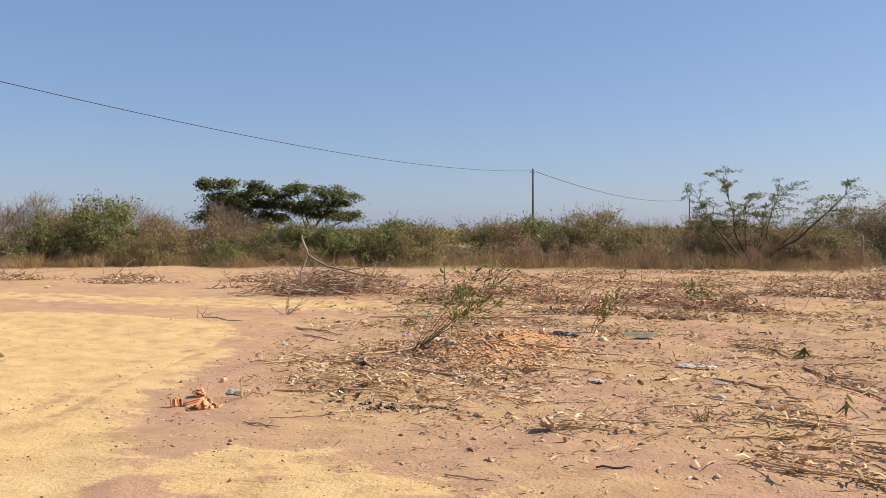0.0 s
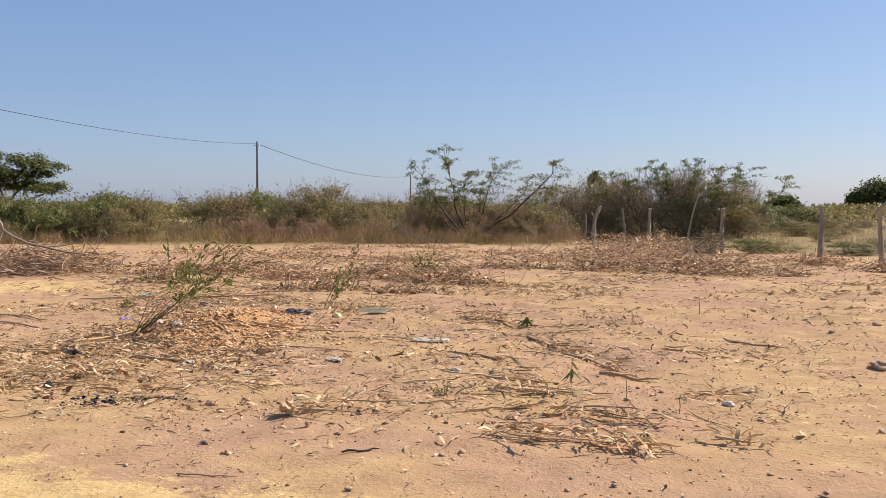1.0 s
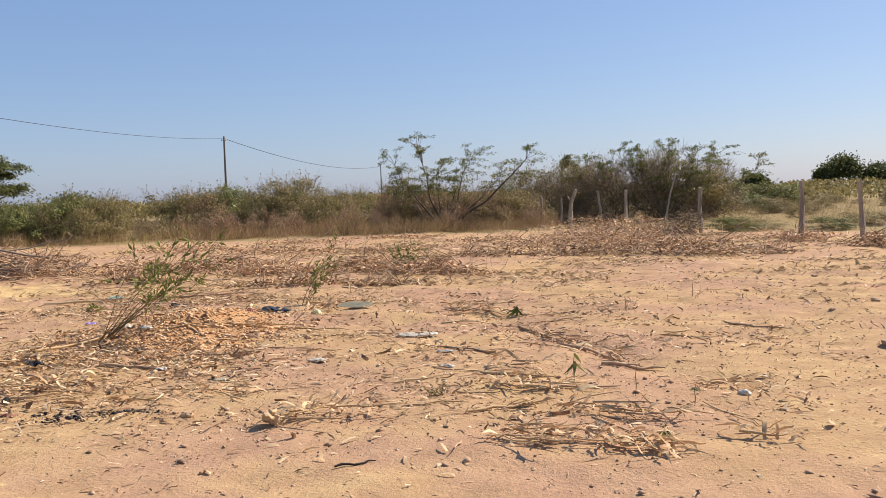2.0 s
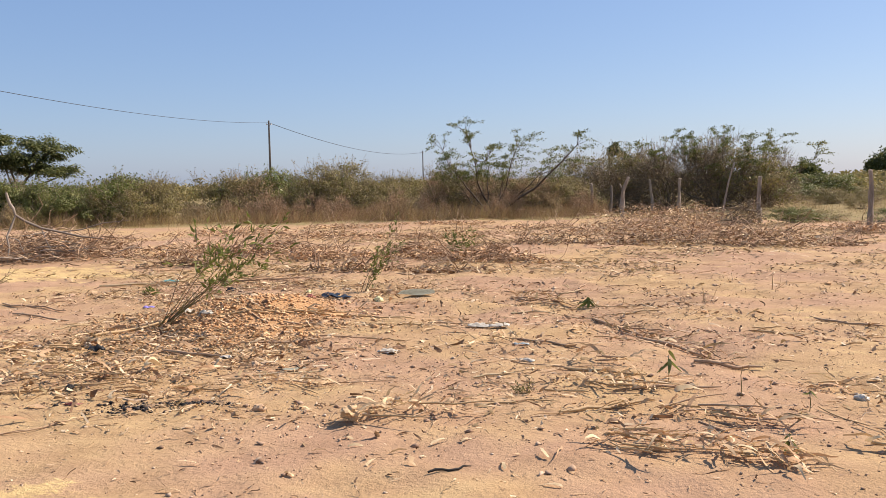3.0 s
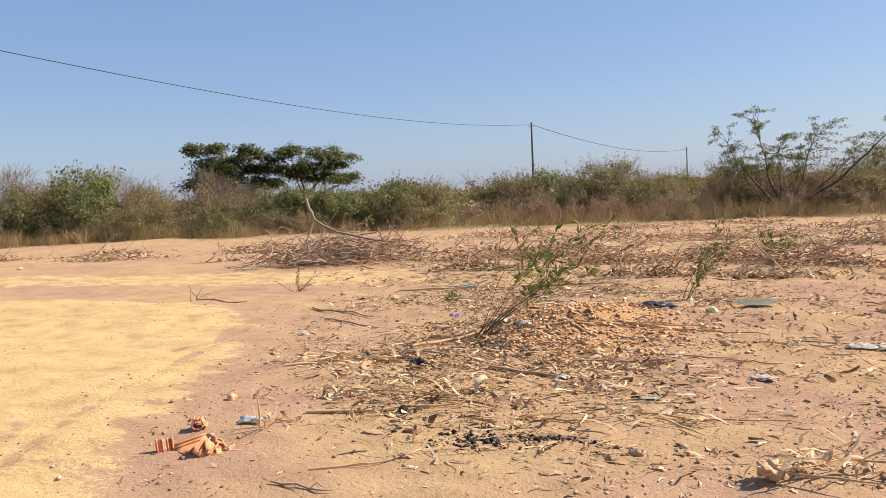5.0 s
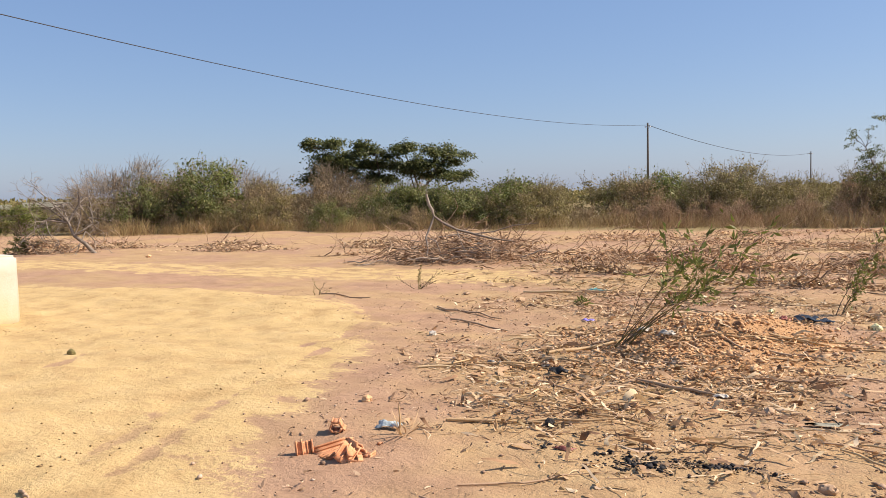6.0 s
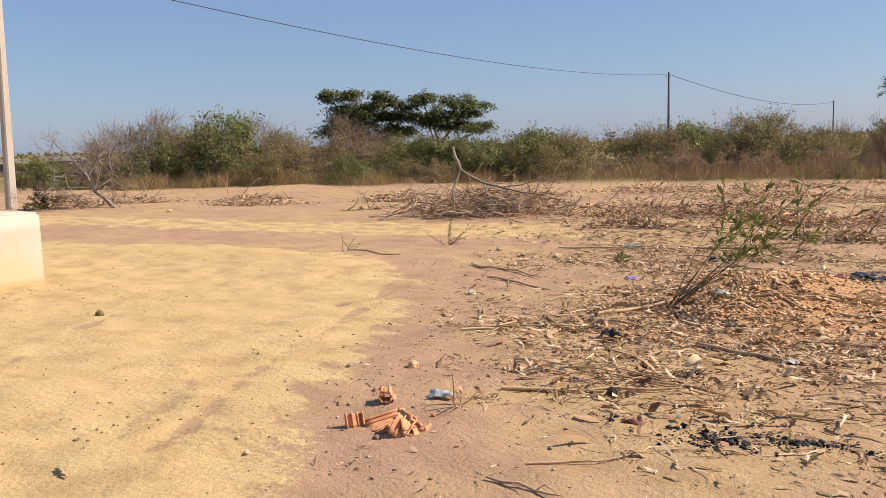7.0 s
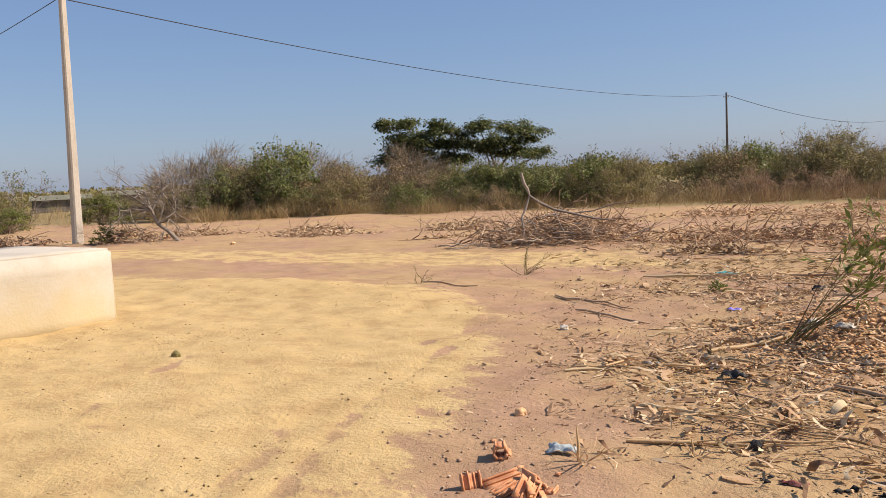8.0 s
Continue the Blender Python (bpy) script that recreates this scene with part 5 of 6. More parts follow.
curled_leaf_litter("husk_litter", 516, 520, (-7.0, 4.0, 5.0, 13.8), husk_density, M_STRAW, "curled pale maize husk leaves on the soil", 0.09)
curled_leaf_litter("brown_husk_litter", 517, 1100, (-7.0, 4.0, 5.0, 13.8), husk_density, M_REDDRY, "curled brown maize leaves on the soil", 0.10)
curled_leaf_litter("leaf_litter", 511, 4600, (-7.5, 4.2, 4.4, 13.8), litter_density, M_STRAW, "curled dry leaf scraps on the soil", 0.06)
curled_leaf_litter("brown_leaf_litter", 512, 2200, (-7.5, 4.2, 4.4, 13.8), litter_density, M_LEAF_BROWN, "brown withered leaf scraps on the soil", 0.055)
curled_leaf_litter("crumb_litter", 514, 6500, (-7.5, 6, 3.6, 14.5), lambda x, y: (0.18 + 0.8 * litter_density(x, y)) * (poly_sd(x, y, YELLOW) < -0.2), M_STRAW, "fine straw crumbs on the soil", 0.028)
curled_leaf_litter("dark_crumb_litter", 515, 3400, (-7.5, 6, 3.6, 16), lambda x, y: (0.2 + 0.8 * litter_density(x, y)) * (poly_sd(x, y, YELLOW) < -0.2), M_STICK, "fine dark plant crumbs on the soil", 0.035)
curled_leaf_litter("trodden_crumb_litter", 518, 2000, (-1, 7.5, 8, 19), lambda x, y: np.clip((x + 1) / 2, 0, 1) * np.clip(0.2 + 0.9 * value_noise(x / 0.9, y / 0.5, 56), 0.05, 1), M_STICK, "dark plant crumbs trodden into bare soil", 0.06)
curled_leaf_litter("field_leaf_litter", 513, 9000, (-10, 9, 12, 32), field_density, M_LEAF_BROWN, "withered leaves on the far cleared field", 0.10)


def scatter_stones(name, seed, n, box, keep, lo, hi, mat, label):
    r = np.random.default_rng(seed)
    x, y = scatter(r, n, box, keep)
    S = lo + (hi - lo) * r.random(len(x)) ** 4
    V, F = rocks(np.stack([x, y, gz(x, y) + S * 0.25], 1), S, r)
    tagged(new(name, mesh_np(name, V, F, mat)), label, "pebbles", kind="stuff")


def pebble_density(x, y):
    on_sand = np.clip(poly_sd(x, y, YELLOW) * 2, 0, 1)
    return (0.25 + 0.6 * np.clip(value_noise(x / 1.2, y / 1.2, 53), 0, 1) + 0.5 * np.clip(0.3 + poly_sd(x, y, ZONE), 0, 1)) * (1 - 0.93 * on_sand) * np.clip(9 / (y + 2), 0, 1)


scatter_stones("pebbles", 521, 15000, (-10, 6, 2.6, 14), pebble_density, 0.003, 0.016, M_PEBBLE, "small pale and brown pebbles on the soil")
scatter_stones("sand_crumbs", 526, 3200, (-13, -3, 2.6, 13), lambda x, y: np.clip(poly_sd(x, y, YELLOW) * 2, 0, 1) * np.clip(0.15 + value_noise(x / 0.6, y / 0.6, 55), 0.03, 1), 0.004, 0.016, M_SANDCRUMB, "small crumbs of trodden yellow sand")
scatter_stones("soil_clods", 522, 1500, (-6, 4, 3.2, 13), pebble_density, 0.008, 0.034, M_PEBBLE, "crumbled soil clods on the ground")
scatter_stones("clay_crumbs", 523, 8200, (-5.4, -1.0, 6.8, 11.8), lambda x, y: np.exp(-(((x + 3.15) / 1.05) ** 2 + ((y - 9.0) / 1.4) ** 2) * 1.3), 0.007, 0.04, M_CLAY, "orange clay rubble on a low mound")
scatter_stones("charcoal_bits", 524, 1700, (-3.4, -1.7, 5.2, 6.2), lambda x, y: np.exp(-(((x + 2.53) / 0.19) ** 2 + ((y - 5.62) / 0.11) ** 2)) + 0.8 * np.exp(-(((x + 2.15) / 0.3) ** 2 + ((y - 5.74) / 0.06) ** 2)), 0.007, 0.027, M_CHAR, "black charcoal bits of an old small fire")
scatter_stones("charcoal_crumbs", 525, 60, (-3.4, -2.9, 5.5, 5.9), lambda x, y: np.exp(-(((x + 3.1) / 0.14) ** 2 + ((y - 5.71) / 0.04) ** 2)), 0.006, 0.022, M_CHAR, "black burnt crumbs on the soil")


# ---- countable things on the soil ----
def fallen_stick(x0, y0, x1, y1, r, seed, mat, label, side=0, name="fallen_stick"):
    """A bent stick or stalk lying on the ground."""
    q = np.random.default_rng(seed)
    ob = thing(name, x0, y0, label, "stick", "fallen sticks and stalks")
    z0 = gz1(x0, y0)
    pts, n = [], 6
    jit = min(0.014, 0.035 * math.hypot(x1 - x0, y1 - y0))
    for k in range(n + 1):
        t = k / n
        x, y = x0 + (x1 - x0) * t + q.normal(0, jit), y0 + (y1 - y0) * t + q.normal(0, jit)
        pts.append((x - x0, y - y0, gz1(x, y) - z0 + r * 0.8 + abs(q.normal(0, 0.006))))
    part("shaft", mesh_np("shaft", *chain(pts, r, r * 0.6, 6), mat), ob)
    d = np.array([x1 - x0, y1 - y0])
    ln = np.hypot(*d)
    for i in range(side):
        p = np.array(pts[2 + (i * 2) % 5])
        a = math.atan2(d[1], d[0]) + (0.7 if i % 2 else -0.6) + q.normal(0, 0.2)
        e = p + np.array([math.cos(a), math.sin(a), q.uniform(0.0, 0.25)]) * ln * 0.28
        m = (p + e) / 2 + q.normal(0, 0.012, 3)
        part("side_twig", mesh_np("side_twig", *chain([p, m, e], r * 0.5, r * 0.2, 5), mat), ob)


PALE, DARK = "pale dry maize stalk lying on the soil", "dark dry stick lying on the soil"
for i, (x0, y0, x1, y1, r, mat, lab, side) in enumerate((
        (-6.85, 10.41, -5.67, 9.95, 0.014, M_STICK, DARK, 2), (-6.22, 9.68, -5.2, 9.22, 0.014, M_STICK, DARK, 1), (-3.28, 4.63, -2.9, 4.59, 0.008, M_STICK, "thin brown twig with knobbed end on the soil", 2),
        (-3.2, 4.88, -2.72, 5.31, 0.007, M_STICK, "thin forked brown twig on the soil", 4), (-5.12, 3.74, -4.98, 3.7, 0.011, M_STICK, "short brown stick on the yellow sand", 0), (-4.25, 8.1, -3.75, 8.85, 0.02, M_STALK, "thick pale peeled stick beside the weed", 1),
        (-3.2, 7.43, -2.55, 7.29, 0.018, M_STICK, DARK, 0), (-0.27, 4.42, -0.07, 4.56, 0.008, M_CHAR, "short charred stick on the soil", 0), (-1.14, 3.96, -0.76, 3.94, 0.006, M_STICK, "thin curved brown twig on the soil", 0),
        (2.95, 9.55, 3.5, 9.02, 0.014, M_STICK, DARK, 0), (-3.95, 5.9, -2.95, 6.36, 0.013, M_STALK, PALE, 3), (-3.8, 6.0, -3.1, 6.22, 0.011, M_STALK, PALE, 1), (-4.96, 7.13, -4.65, 7.36, 0.012, M_HUSK, PALE, 0), (-5.0, 7.3, -4.5, 7.5, 0.01, M_STALK, PALE, 0),
        (-0.26, 6.58, 0.02, 6.73, 0.011, M_HUSK, PALE, 0), (1.45, 7.2, 1.95, 7.25, 0.02, M_STICK, DARK, 2), (-9.2, 10.95, -8.15, 10.7, 0.012, M_STICK, DARK, 2), (-0.3, 11.3, 0.5, 10.5, 0.016, M_STICK, DARK, 4), (0.7, 9.6, 1.15, 8.7, 0.016, M_STICK, DARK, 3),
        (1.1, 8.6, 1.7, 7.5, 0.016, M_STICK, DARK, 3), (-3.3, 9.0, -2.4, 9.15, 0.014, M_STALK, PALE, 1), (-2.6, 9.2, -1.7, 9.45, 0.014, M_STALK, PALE, 2), (-1.9, 9.3, -1.2, 9.25, 0.01, M_STALK, PALE, 0), (-6.6, 12.3, -5.3, 12.7, 0.02, M_HUSK, PALE, 2),
        (-4.9, 12.9, -3.9, 13.2, 0.018, M_STICK, DARK, 3), (-1.0, 8.95, -0.1, 9.1, 0.01, M_STICK, DARK, 0), (-0.1, 8.2, 0.6, 7.7, 0.012, M_STICK, DARK, 2), (0.4, 6.9, 1.0, 6.7, 0.014, M_STALK, PALE, 2), (0.9, 6.3, 1.5, 6.35, 0.012, M_STICK, DARK, 2),
        (-1.8, 6.4, -1.0, 6.35, 0.007, M_STICK, DARK, 3), (2.0, 5.9, 2.35, 5.25, 0.005, M_STALK, PALE, 0))):
    fallen_stick(x0, y0, x1, y1, r, 600 + i, mat, lab, side)
q = np.random.default_rng(640)
for i in range(70):
    while True:
        x, y = q.uniform(-5.8, 2.6), q.uniform(5.6, 12.6)
        if float(litter_density(np.array([x]), np.array([y]))[0]) > 0.25 * q.random():
            break
    a, ln = q.normal(0.1, 0.4), q.uniform(0.25, 0.75)
    fallen_stick(x, y, x + math.cos(a) * ln, y + math.sin(a) * ln, q.uniform(0.006, 0.014), 650 + i, (M_STALK, M_STICK, M_STALK, M_HUSK)[i % 4], (PALE, DARK, PALE, PALE)[i % 4], int(q.integers(0, 3)))


def stalk_pile(x, y, rz, length, width, stalks, husks, seed, label, wad=False, dark=False):
    """Torn maize stalks with their husk leaves, in a loose heap."""
    r = np.random.default_rng(seed)
    ob = thing("stalk_pile", x, y, label, "maize stalks", "piles of maize stalks", rz=rz)
    for i in range(max(2, int(stalks * 0.65))):
        p = np.array([r.uniform(-0.5, 0.1) * length, r.normal(0, 0.28) * width, r.uniform(0.012, 0.08)])
        a, ln = r.normal(0, 0.4), length * r.uniform(0.25, 0.55)
        pts = [p]
        for k in range(4):
            pts.append(pts[-1] + np.array([math.cos(a), math.sin(a), r.normal(0, 0.08)]) * ln / 4)
            a += r.normal(0, 0.12)
        pts = [np.array([s[0], s[1], max(0.01, s[2])]) for s in pts]
        part("stalk", mesh_np("stalk", *chain(pts, r.uniform(0.005, 0.011), 0.004, 6), M_STICK if dark else M_STALK), ob)
    for i in range(husks):
        P = np.array([[r.uniform(-0.5, 0.34) * length, r.normal(0, 0.2) * width, r.uniform(0.01, 0.09)]])
        a = r.normal(0.0, 0.6) + math.pi * (r.random() < 0.4)
        V, F = ribbons(P, np.array([[math.cos(a), math.sin(a), r.normal(0.08, 0.16)]]), np.array([r.uniform(0.08, 0.24)]), np.array([r.uniform(0.014, 0.034)]), 8, 0.8, r, lift=0.2, torn=0.35)
        V[:, 2] = np.clip(V[:, 2] * 0.8, 0.004, 0.17)
        part("husk_leaf", mesh_np("husk_leaf", V, F, ((M_STRAW, M_REDDRY, M_LEAF_BROWN) if dark else (M_HUSK, M_STRAW, M_REDDRY))[i % 3]), ob)
    if wad:
        bm = bmesh.new()
        bmesh.ops.create_icosphere(bm, subdivisions=3, radius=0.052)
        for v in bm.verts:
            v.co *= 1 + 0.8 * noise.noise(v.co * 30)
            v.co.z = max(v.co.z * 0.8 + 0.055, 0.0)
            v.co.x -= length * 0.46
        part("crumpled_husk", bm_mesh("crumpled_husk", bm, M_STRAW), ob)


stalk_pile(-0.58, 5.56, 34, 0.86, 0.26, 8, 37, 701, "heap of pale torn maize stalks and husks", True)
stalk_pile(1.05, 4.95, -6, 0.9, 0.32, 16, 57, 702, "tangled heap of dry maize stalks with curled leaves")
stalk_pile(1.5, 4.82, -30, 0.5, 0.3, 8, 37, 703, "tangled clump of withered maize leaves")
stalk_pile(1.35, 5.6, -20, 1.35, 0.16, 12, 44, 704, "long bundle of brown maize stalks along the soil", dark=True)
stalk_pile(0.85, 6.35, -18, 0.8, 0.3, 8, 30, 705, "loose heap of broken maize stalks")
stalk_pile(0.15, 10.65, -30, 0.95, 0.32, 9, 37, 706, "heap of brown withered stalks at the furrow", dark=True)
stalk_pile(1.15, 8.75, -50, 0.9, 0.22, 8, 27, 707, "line of withered stalks in the furrow", dark=True)
stalk_pile(1.6, 7.6, -45, 0.7, 0.2, 6, 23, 708, "line of withered stalks in the furrow", dark=True)
stalk_pile(-1.55, 6.3, 0, 0.8, 0.24, 4, 23, 709, "thin scatter of dry twigs and husks")
stalk_pile(-0.1, 8.05, -10, 0.7, 0.2, 4, 17, 710, "few broken stalks beside the white wrapper")
stalk_pile(-3.45, 6.45, 12, 1.1, 0.3, 7, 27, 711, "loose row of broken yellow maize stalks")
stalk_pile(-4.4, 7.55, 8, 1.2, 0.35, 9, 23, 712, "loose row of brown and yellow stalks")
stalk_pile(-2.2, 9.25, 0, 1.1, 0.25, 7, 23, 713, "loose stalks at the foot of the clay mound")
stalk_pile(2.25, 5.02, -28, 0.5, 0.1, 3, 10, 714, "thin curled maize leaf and stalk")
stalk_pile(-5.4, 12.5, 14, 1.3, 0.3, 8, 23, 715, "dark heap of withered stalks behind the weed", dark=True)
stalk_pile(-4.0, 13.1, 10, 1.4, 0.35, 8, 27, 716, "dark heap of withered stalks behind the mound", dark=True)
stalk_pile(0.75, 7.15, -15, 0.6, 0.2, 5, 17, 717, "few broken brown stalks on the soil", dark=True)
stalk_pile(2.35, 6.6, 0, 0.5, 0.25, 3, 15, 718, "thin patch of withered stalks on the soil")


def husk(x, y, rz, ln, w, seed, label, mat=None, arch=0.12):
    r = np.random.default_rng(seed)
    V, F = ribbons(np.array([[-ln / 2, 0, 0.008]]), np.array([[1.0, 0, 0.02]]), np.array([ln]), np.array([w]), 9, 0.22, r, lift=arch, torn=0.25)
    V[:, 2] = np.maximum(V[:, 2], 0.003)
    ob = new("husk_leaf", mesh_np("husk_leaf", V, F, mat or M_HUSK))
    ob.matrix_basis = pose(x, y, gz1(x, y), 0, 0, rz)
    tagged(ob, label, "husk", "loose husks")


husk(-2.33, 6.0, 32, 0.42, 0.045, 721, "pale yellow twisted maize husk on charred soil")
husk(-1.95, 6.02, -30, 0.36, 0.035, 722, "brown withered maize husk", M_STRAW)
husk(-1.33, 5.68, 10, 0.14, 0.035, 723, "small yellow husk scrap on the soil")
husk(-2.95, 6.75, 70, 0.24, 0.07, 724, "upright pale torn husk", None, 0.35)
husk(-3.05, 7.0, 60, 0.18, 0.06, 725, "pale curled husk among stalks", None, 0.3)
husk(-2.45, 7.0, 40, 0.12, 0.08, 726, "rounded pale husk among stalks", None, 0.5)
husk(2.22, 5.12, 80, 0.2, 0.03, 727, "arched dry maize leaf", M_STRAW, 0.5)
husk(1.25, 6.25, 5, 0.2, 0.05, 728, "pale husk on the soil")
husk(1.35, 8.35, -20, 0.2, 0.06, 729, "pale husk in the furrow")
husk(-1.53, 4.13, 20, 0.12, 0.025, 730, "pale husk strip on the soil")
for i, (x, y) in enumerate(((-0.95, 4.75), (-0.75, 4.85), (-0.5, 4.8), (-0.3, 4.98), (-0.15, 5.0), (-0.62, 4.62), (0.1, 4.6), (0.3, 4.75), (-1.0, 4.4), (-0.85, 5.0), (0.35, 4.35), (-1.6, 4.5))):
    husk(x, y, 17 * i, 0.09 + 0.012 * (i % 4), 0.022, 731 + i, "small pale husk chip on the soil")


# ---- broken bricks ----
def prism_fragment(walls, length, seed):
    """A piece of hollow brick: flat walls in cross-section, drawn out, with ragged ends."""
    r = np.random.default_rng(seed)
    Vs, Fs, n = [], [], 0
    for (ax, az), (bx, bz), th in walls:
        d = np.array([bx - ax, bz - az])
        nrm = np.array([-d[1], d[0]]) / np.hypot(*d) * th / 2
        a, b = np.array([ax, az]), np.array([bx, bz])
        cs = [a - nrm, b - nrm, b + nrm, a + nrm]
        st = 4
        ragged = np.repeat(r.normal(0, 0.007, (2, 1)), 4, 1) + r.normal(0, 0.004, (2, 4))
        V = []
        for k in range(st + 1):
            t = k / st
            for c in range(4):
                y = (t - 0.5) * length + (ragged[0, c] if k == 0 else ragged[1, c] if k == st else 0)
                V.append((cs[c][0] + r.normal(0, 0.0006), y, cs[c][1] + r.normal(0, 0.0006)))
        F = [[k * 4 + c, k * 4 + (c + 1) % 4, k * 4 + 4 + (c + 1) % 4, k * 4 + 4 + c] for k in range(st) for c in range(4)] + [[3, 2, 1, 0], [st * 4 + c for c in range(4)]]
        Vs.append(np.array(V))
        Fs.append(np.array(F) + n)
        n += len(V)
    return np.concatenate(Vs), np.concatenate(Fs)


def brick_fragment(x, y, z, rot, walls, length, seed, label):
    ob = new("brick_fragment", mesh_np("brick_fragment", *prism_fragment(walls, length, seed), M_BRICK))
    ob.matrix_basis = pose(x, y, gz1(x, y) + z, *rot)
    tagged(ob, label, "brick fragment", "broken hollow bricks")


T = 0.011
TUBE = [((-0.022, 0.006), (0.022, 0.006), T), ((0.020, 0.006), (0.036, 0.03), T), ((0.036, 0.028), (0.022, 0.062), T), ((0.024, 0.062), (-0.024, 0.062), T), ((-0.022, 0.062), (-0.036, 0.028), T), ((-0.036, 0.03), (-0.020, 0.006), T), ((0.034, 0.028), (0.055, 0.014), T), ((-0.024, 0.066), (-0.024, 0.075), T), ((0.02, 0.066), (0.02, 0.073), T)]
SLAB = [((-0.05, 0.006), (0.05, 0.006), 0.012), ((-0.046, 0.012), (-0.046, 0.026), 0.008), ((-0.012, 0.012), (-0.012, 0.024), 0.007), ((0.02, 0.012), (0.02, 0.017), 0.007), ((0.046, 0.012), (0.046, 0.03), 0.008)]
CORNER = [((-0.045, 0.006), (0.045, 0.006), 0.012), ((-0.04, 0.0), (-0.04, 0.075), 0.011), ((-0.04, 0.045), (-0.01, 0.04), 0.008), ((0.015, 0.01), (0.015, 0.03), 0.008)]
CHIP = [((-0.025, 0.006), (0.025, 0.006), 0.012), ((0.018, 0.01), (0.018, 0.024), 0.009)]
brick_fragment(-4.38, 5.36, 0.0, (0, 0, 34), TUBE, 0.10, 801, "broken hollow red brick cell")
brick_fragment(-4.3, 4.96, 0.035, (70, 0, 58), SLAB, 0.085, 802, "ribbed red brick plate standing on edge")
brick_fragment(-4.17, 5.06, 0.012, (9, 18, -28), SLAB, 0.20, 803, "long ribbed red brick slab on other pieces")
brick_fragment(-4.11, 5.00, 0.004, (6, -12, -10), SLAB, 0.17, 804, "broken ribbed red brick slab")
brick_fragment(-3.99, 4.96, 0.03, (32, 40, 30), SLAB, 0.13, 805, "tilted ribbed red brick slab")
brick_fragment(-3.95, 4.99, 0.0, (0, 0, 40), CORNER, 0.11, 809, "broken red brick corner piece")
brick_fragment(-4.03, 5.13, 0.0, (0, 8, 62), CORNER, 0.12, 806, "broken red brick corner piece")
brick_fragment(-3.93, 5.1, 0.0, (0, 0, 10), CHIP, 0.08, 807, "small red brick shard")
brick_fragment(-4.08, 5.18, 0.0, (0, 0, 80), CHIP, 0.06, 810, "small red brick shard")
for i, (dx, dy) in enumerate(((-0.45, 0.5), (-0.38, 0.42), (0.1, 0.25), (0.12, -0.02), (-0.12, 0.22))):
    brick_fragment(-4.1 + dx, 5.05 + dy, 0.0, (0, 0, 40 * i), [((-0.012, 0.006), (0.014, 0.006), 0.012)], 0.03, 820 + i, "tiny red brick chip on the soil")


# ---- thrown-away things ----
def crumpled(name, x, y, rz, lx, ly, h, mat, label, category, seed, cuts=9):
    """A crumpled sheet resting on the soil."""
    bm = bmesh.new()
    bmesh.ops.create_grid(bm, x_segments=cuts, y_segments=cuts, size=0.5)
    off = Vector((seed * 1.7, seed * 0.9, 0))
    for v in bm.verts:
        u = v.co.copy()
        w = 1 - max(abs(u.x), abs(u.y)) * 1.5
        k = 1 + 0.35 * noise.noise(Vector((u.x * 3, u.y * 3, seed)))
        v.co = Vector((u.x * lx * k, u.y * ly * k, max(0.004, h * (0.35 + 0.5 * w + 0.7 * noise.noise(u * 3.2 + off) + 0.15 * noise.noise(u * 9 + off)))))
    bmesh.ops.solidify(bm, geom=bm.faces[:], thickness=0.002)
    ob = new(name, bm_mesh(name, bm, mat, True))
    ob.matrix_basis = pose(x, y, gz1(x, y) + 0.003, 0, 0, rz)
    tagged(ob, label, category, "rubbish on the soil")


crumpled("wrapper", -0.46, 8.82, -4, 0.24, 0.11, 0.045, M_WHITE, "crumpled dirty white wrapper on the soil", "wrapper", 3)
crumpled("wrapper", -0.25, 8.8, 8, 0.2, 0.11, 0.05, M_WHITE, "crumpled dirty white wrapper on the soil", "wrapper", 5)
crumpled("paper_scrap", -1.11, 7.47, -25, 0.16, 0.11, 0.035, M_WHITE, "creased off-white paper scrap", "paper", 7)
crumpled("blue_bag", -4.13, 5.57, 20, 0.14, 0.07, 0.05, M_BLUE, "crumpled pale blue plastic bag beside a tuft", "plastic bag", 9)
crumpled("dark_cloth", -2.55, 10.7, 0, 0.22, 0.13, 0.07, M_CLOTH, "dark blue crumpled cloth rag", "rag", 11)
crumpled("dark_cloth", -2.38, 10.68, 15, 0.2, 0.1, 0.05, M_CLOTH, "dark blue crumpled cloth rag", "rag", 13)
crumpled("violet_wrapper", -4.7, 10.14, 10, 0.12, 0.06, 0.03, M_VIOLET, "small violet plastic wrapper", "wrapper", 15)
crumpled("teal_wrapper", -5.62, 12.66, 0, 0.26, 0.12, 0.06, M_TEAL, "teal plastic scrap among stalks", "wrapper", 17)
crumpled("black_scrap", -3.84, 7.46, 0, 0.17, 0.1, 0.07, M_BLACK, "crumpled black plastic scrap", "plastic scrap", 19)
crumpled("white_scrap", -4.04, 7.66, 30, 0.07, 0.05, 0.05, M_WHITE, "small white plastic scrap", "plastic scrap", 21)
crumpled("white_scrap", -4.5, 7.62, 0, 0.12, 0.04, 0.03, M_WHITE, "small white plastic strip", "plastic scrap", 23)
crumpled("white_scrap", -2.53, 7.28, 0, 0.1, 0.06, 0.025, M_WHITE, "small white plastic chip", "plastic scrap", 25)
crumpled("blue_scrap", 0.02, 7.9, 0, 0.14, 0.05, 0.02, M_BLUE, "pale blue plastic strip", "plastic scrap", 27)
crumpled("white_scrap", 0.1, 7.2, -20, 0.12, 0.05, 0.03, M_WHITE, "white plastic scrap on the soil", "plastic scrap", 29)
